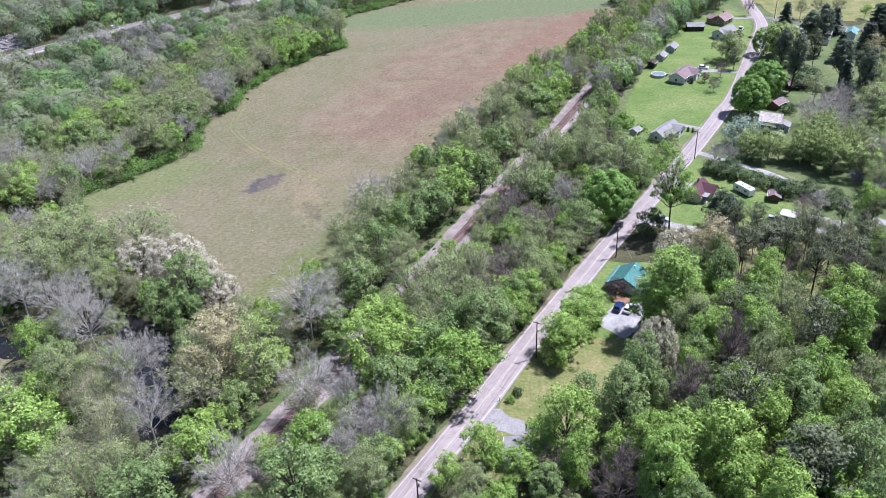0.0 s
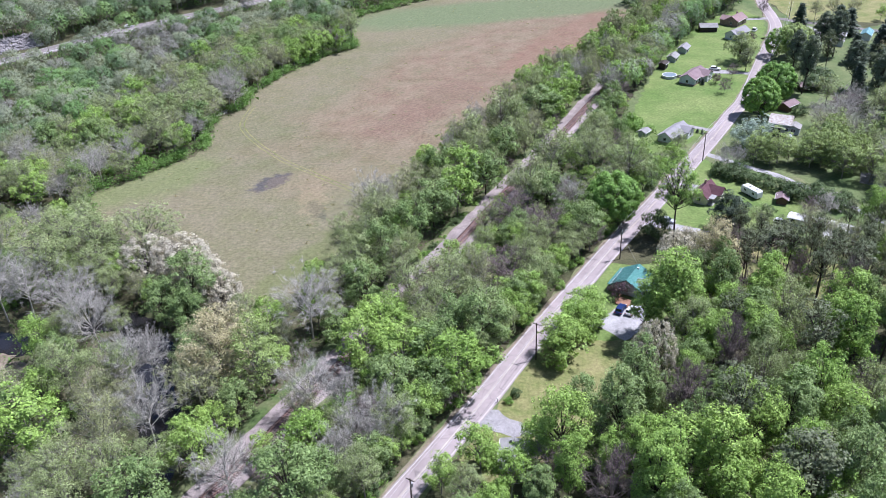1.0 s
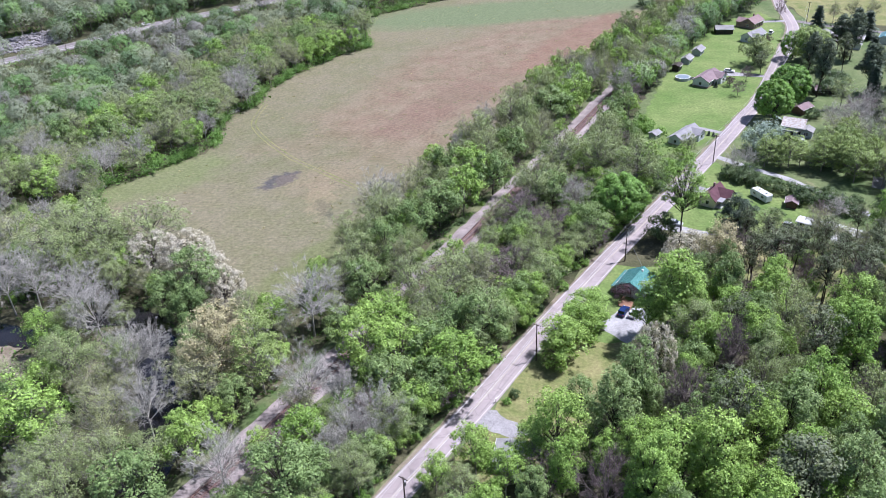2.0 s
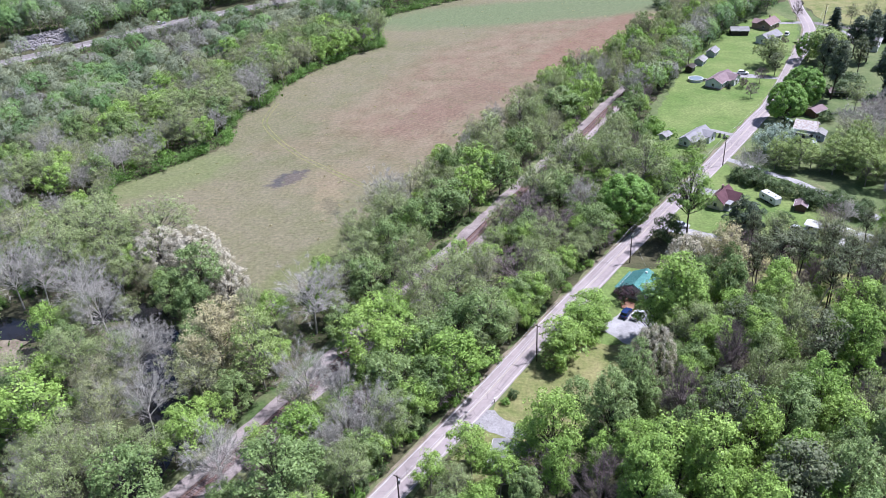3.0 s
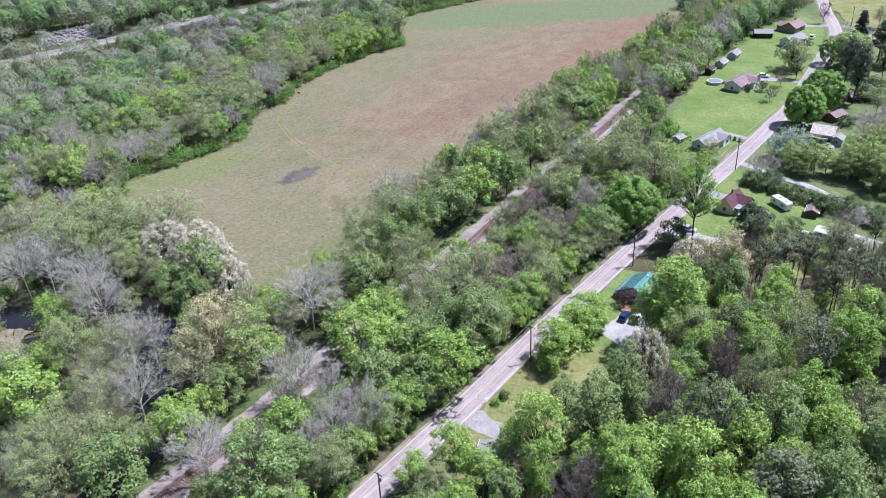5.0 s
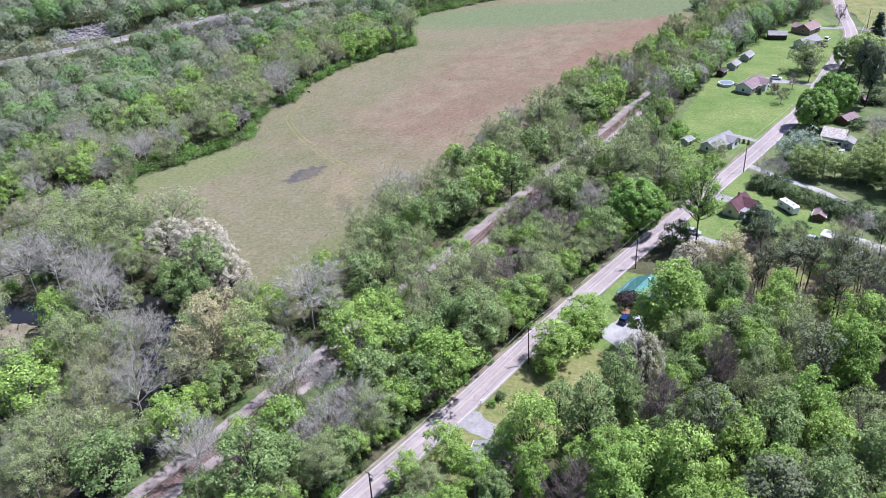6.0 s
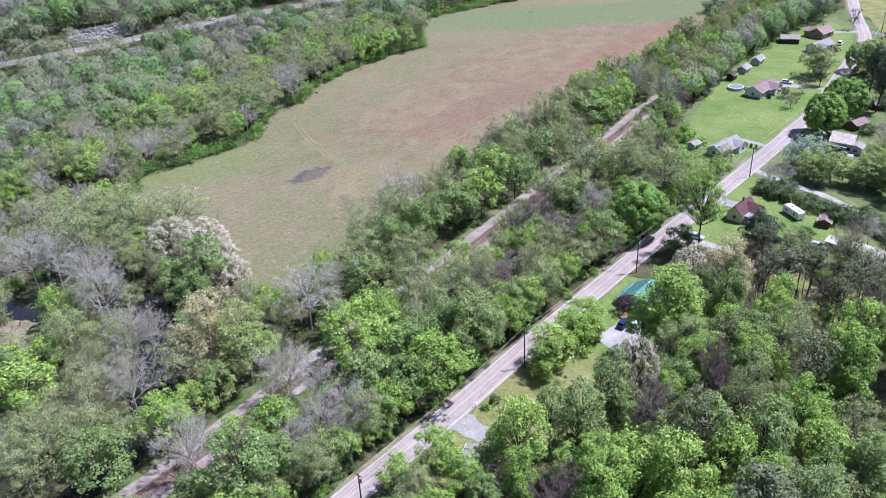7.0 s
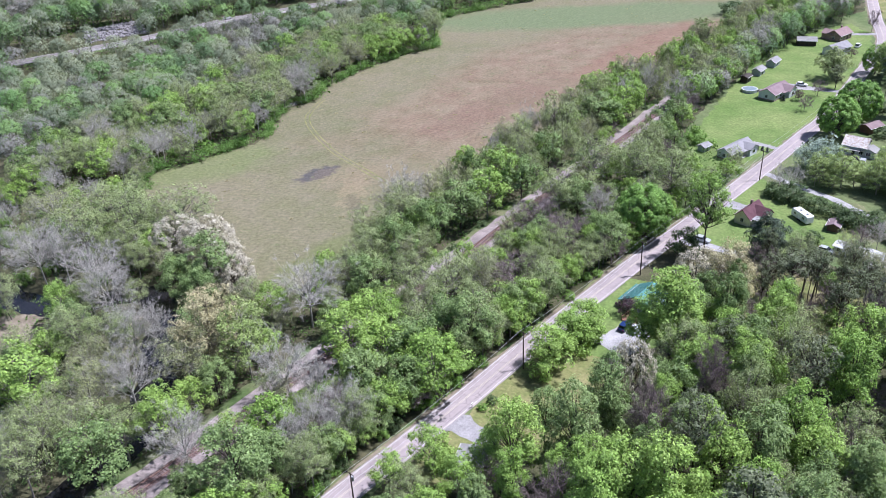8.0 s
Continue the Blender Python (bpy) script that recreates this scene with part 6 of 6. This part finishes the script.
# Round pool behind the house.
pool = thing("swimming_pool", pose(86.6, 341.2, 0), "round above-ground pool with pale grey wall", "pool")
part("pool_wall", cylinder(bmesh.new(), (0, 0, 0), (0, 0, 1.2), 3.0, sides=32), plain("pool_wall", (0.42, 0.45, 0.48), 0.4), pool)
bm = bmesh.new()
for a in range(32):
    t0, t1 = a * math.tau / 32, (a + 1) * math.tau / 32
    vs = [bm.verts.new((r * math.cos(t), r * math.sin(t), 1.26)) for r, t in ((2.8, t0), (3.1, t0), (3.1, t1), (2.8, t1))]
    bm.faces.new(vs)
part("pool_rim", bm, M_TRIM, pool)
for a in range(12):
    t0 = a * math.tau / 12
    part("pool_post", cylinder(bmesh.new(), (3.06 * math.cos(t0), 3.06 * math.sin(t0), 0), (3.06 * math.cos(t0), 3.06 * math.sin(t0), 1.3), 0.07, sides=6), M_TRIM, pool)
for i in range(4):
    part("step", boxed(2.9, 4.6, -0.9 + i * 0.45, -0.48 + i * 0.45, 0, 1.2 - 0.28 * i), M_CONC, pool)
part("pool_cover", cylinder(bmesh.new(), (0, 0, 1.15), (0, 0, 1.23), 2.8, sides=32), plain("pool_cover", (0.17, 0.21, 0.25), 0.3), pool)

# ---- vehicles ----
M_TYRE, M_CHROME = plain("tyre_rubber", (0.02, 0.02, 0.02), 0.8), plain("chrome", (0.55, 0.55, 0.56), 0.25, 0.8)
M_LAMP, M_TAIL = plain("headlight", (0.7, 0.7, 0.68), 0.2), plain("tail_light", (0.3, 0.02, 0.02), 0.3)


def car(x, y, yaw, paint, label, tall=0.0, name="car"):
    """A car with shaped body, glasshouse, wheels and lights; nose along +x."""
    ob = thing(name, pose(x, y, 0.08, 0, 0, yaw), label, "car")
    side = [(-2.2, 0.35), (-2.25, 0.75), (-2.1, 0.98), (1.0, 0.98), (2.05, 0.85), (2.25, 0.65), (2.2, 0.35)]
    bm = prism(bmesh.new(), side, "y", -0.88, 0.88)
    bmesh.ops.bevel(bm, geom=[e for e in bm.edges], offset=0.07, segments=2, affect="EDGES")
    part("body", bm, paint, ob)
    cab = [(-1.95, 0.97), (-1.65, 1.42 + tall), (0.1, 1.46 + tall), (0.95, 0.97)]
    part("glasshouse", prism(bmesh.new(), cab, "y", -0.76, 0.76), M_GLASS, ob, "dark car windows")
    bm = prism(bmesh.new(), [(-1.7, 1.41 + tall), (0.15, 1.45 + tall), (0.1, 1.52 + tall), (-1.65, 1.48 + tall)], "y", -0.74, 0.74)
    part("car_roof", bm, paint, ob)
    for wx in (-1.35, 1.4):
        for s in (-1, 1):
            w = part("wheel", cylinder(bmesh.new(), (wx, s * 0.72, 0.34), (wx, s * 0.9, 0.34), 0.34, sides=16), M_TYRE, ob)
            part("rim", cylinder(bmesh.new(), (wx, s * 0.9, 0.34), (wx, s * 0.92, 0.34), 0.2, sides=12), M_CHROME, w)
    for s in (-1, 1):
        part("headlight", boxed(2.17, 2.27, s * 0.65 - 0.15, s * 0.65 + 0.15, 0.62, 0.75), M_LAMP, ob)
        part("tail_light", boxed(-2.29, -2.2, s * 0.68 - 0.12, s * 0.68 + 0.12, 0.7, 0.86), M_TAIL, ob)
    return ob


P_BLUE, P_WHITE, P_SILVER, P_BLACK = plain("navy_car_paint", (0.015, 0.03, 0.10), 0.25, 0, 0.02), plain("white_car_paint", (0.68, 0.69, 0.70), 0.25, 0, 0.02), plain("silver_car_paint", (0.42, 0.44, 0.47), 0.3, 0.3, 0.02), plain("black_car_paint", (0.02, 0.02, 0.024), 0.25, 0, 0.02)
car(38.9, 168.6, 62, P_BLUE, "dark blue car parked on white gravel", 0.15)
car(41.4, 167.9, 60, P_WHITE, "white car parked on gravel beside the cottage", 0.1)
car(107.6, 349.0, -20, P_WHITE, "white car parked on the driveway", 0.05)
car(59.5, 213.4, -28, P_SILVER, "silver car parked on the gravel lane")
car(110.7, 274.0, -20, P_BLACK, "dark car parked before the old house", 0.15)
car(113.6, 272.2, 70, P_SILVER, "grey car parked before the old house")
car(91.1, 210.8, -30, P_SILVER, "silver car standing in the grass")
car(166.5, 392.0, 30, P_WHITE, "white car parked beside the side road")
car(141.0, 405.5, 60, P_WHITE, "white van parked beside the road", 0.4, "van")
car(-172.5, 420.5, 44, P_WHITE, "white car on the highway in the woods").location.z = 8.38

camper = thing("camper_trailer", pose(88.0, 229.2, 0, 0, 0, 117), "white travel trailer parked on grass", "camper")
bm = prism(bmesh.new(), [(-3.4, 0.5), (-3.4, 2.5), (-3.1, 2.75), (3.0, 2.75), (3.4, 2.2), (3.4, 0.9), (3.1, 0.5)], "y", -1.2, 1.2)
bmesh.ops.bevel(bm, geom=[e for e in bm.edges], offset=0.08, segments=2, affect="EDGES")
part("camper_body", bm, plain("camper_white", (0.62, 0.63, 0.64), 0.35), camper)
for x in (-2.0, 0.8):
    part("roof_vent", boxed(x - 0.3, x + 0.3, -0.3, 0.3, 2.75, 2.95, bevel=0.03), M_METAL, camper)
for x in (-1.8, 1.6):
    window(camper, x, -1.2, 1.4, 0.9, 0.6, "-y")
    window(camper, x, 1.2, 1.4, 0.9, 0.6, "+y")
for x in (-0.5, 0.4):
    for s in (-1, 1):
        part("wheel", cylinder(bmesh.new(), (x, s * 1.0, 0.35), (x, s * 1.22, 0.35), 0.35, sides=14), M_TYRE, camper)
part("drawbar", boxed(3.3, 4.4, -0.08, 0.08, 0.45, 0.6), M_DARK, camper)
part("jockey_leg", boxed(4.1, 4.2, -0.05, 0.05, 0, 0.6), M_DARK, camper)

# ---- poles and wires ----
def utility_pole(x, y, yaw, h=10.1, box_on=False):
    ob = thing("utility_pole", pose(x, y, 0, 0, 0, yaw), "dark wooden utility pole with crossarm beside the road", "utility pole", "poles along the road")
    part("pole", cylinder(bmesh.new(), (0, 0, -0.1), (0, 0, h), 0.17, 0.11, 10), M_POLE, ob)
    part("crossarm", boxed(-0.06, 0.06, -0.95, 0.95, h - 0.4, h - 0.27), M_POLE, ob)
    for s in (-0.85, 0.85):
        part("insulator", cylinder(bmesh.new(), (0, s, h - 0.27), (0, s, h - 0.08), 0.05, 0.035, 8), M_METAL, ob)
    if box_on:
        part("transformer", cylinder(bmesh.new(), (0.38, 0, h - 2.3), (0.38, 0, h - 1.35), 0.25, sides=14), M_METAL, ob, "grey transformer can")
    return ob


POLES = [(-26.5, 73.0), (-8.2, 104.2), (17.0, 150.0), (42.6, 193.2), (79.8, 255.6), (113.0, 311.5), (141.0, 368.0), (163.5, 424.0)]
for i, (x, y) in enumerate(POLES):
    utility_pole(x, y, ALONG if i < 6 else 66, box_on=i in (1, 3))
utility_pole(79.4, 213.7, ALONG, 7.5)


def wire(a, b, sag, r=0.02):
    """A hanging wire from a to b."""
    cu = bpy.data.curves.new("wire", "CURVE")
    cu.dimensions, cu.bevel_depth, cu.bevel_resolution = "3D", r, 0
    sp = cu.splines.new("POLY")
    sp.points.add(14)
    for i in range(15):
        t = i / 14
        p = Vector(a).lerp(Vector(b), t)
        sp.points[i].co = (p.x, p.y, p.z - sag * 4 * t * (1 - t), 1)
    cu.materials.append(M_WIRE)
    return cu


turn = Vector((-math.sin(radians(ALONG)), math.cos(radians(ALONG)), 0))
for i in range(len(POLES) - 1):
    a, b = Vector((*POLES[i], 10.0)), Vector((*POLES[i + 1], 10.0))
    for s in (-0.85, 0.85):
        tagged(new("wire", wire(a + turn * s, b + turn * s, 0.9)), "power line strung between the roadside poles", "wire", "wires along the road")
    tagged(new("cable", wire(a - Vector((0, 0, 2.2)), b - Vector((0, 0, 2.2)), 1.0, 0.03)), "communication cable strung between the poles", "wire", "wires along the road")
tagged(new("guy_wire", wire(Vector((42.6, 193.2, 8.0)), Vector((47.0, 188.5, 0.1)), 0.0, 0.02)), "steel guy wire bracing a utility pole", "wire")

# Bales or logs lying where the creek meets the pasture, and rocks below the highway.
rng = random.Random(8)
for i in range(6):
    bm = bmesh.new()
    cylinder(bm, (-0.9, 0, 0.32), (0.9, 0, 0.32), 0.34, 0.3, 10)
    bmesh.ops.bevel(bm, geom=[e for e in bm.edges], offset=0.05, segments=1, affect="EDGES")
    ob = part("log", bm, plain("bleached_log", (0.42, 0.35, 0.32), 0.9), None)
    ob.matrix_basis = pose(-103.0 + i * 1.25, 306.0 + i * 1.2 + rng.uniform(-0.4, 0.4), 0.02, 0, 0, 40 + rng.uniform(-25, 25))
    tagged(ob, "bleached cut log lying at the pasture edge", "log", "logs at the pasture edge")

# Small evergreens along the ranch driveway and before the brown-roofed house.
for x, y, s in ((82.2, 280.4, 0.17), (83.7, 279.7, 0.17), (85.2, 279.0, 0.16), (97.8, 330.6, 0.24), (101.6, 336.0, 0.18)):
    tagged(plant("spruce", x, y, s, rng=random.Random(int(x)), wide=1.5), "small clipped evergreen beside the driveway", "shrub")

# Mailbox at the gravel drive.
box_post = thing("mailbox", pose(7.9, 135.6, 0, 0, 0, ALONG), "white mailbox on a wooden post at the road edge", "mailbox")
part("post", boxed(-0.05, 0.05, -0.05, 0.05, 0, 1.05), M_POLE, box_post)
bm = prism(bmesh.new(), [(-0.12, 1.05), (0.12, 1.05), (0.12, 1.2), (0.08, 1.28), (-0.08, 1.28), (-0.12, 1.2)], "x", -0.28, 0.28)
part("box", bm, M_TRIM, box_post)
part("flag", boxed(0.0, 0.12, -0.15, -0.13, 1.2, 1.34), M_TAIL, box_post, "red flag")

# Fallen pale trunk leaning in the pine stand.
lean = tubes([(np.array([[84.5, 172.0, 0.0], [86.0, 173.0, 3.4], [88.0, 174.0, 7.0], [89.5, 175.0, 10.2]]), [0.17, 0.14, 0.11, 0.06])], 6)
tagged(new("fallen_trunk", mesh_of("fallen_trunk", *lean, BARK_PALE)), "pale dead trunk leaning among the pines", "dead tree")
lean = tubes([(np.array([[48.6, 122.6, 0.0], [46.8, 121.6, 5.4], [45.0, 120.5, 10.7], [43.1, 119.4, 15.6]]), [0.2, 0.17, 0.13, 0.07])], 6)
tagged(new("fallen_trunk", mesh_of("fallen_trunk", *lean, BARK_DARK)), "dark dead pine trunk leaning on its neighbour", "dead tree")
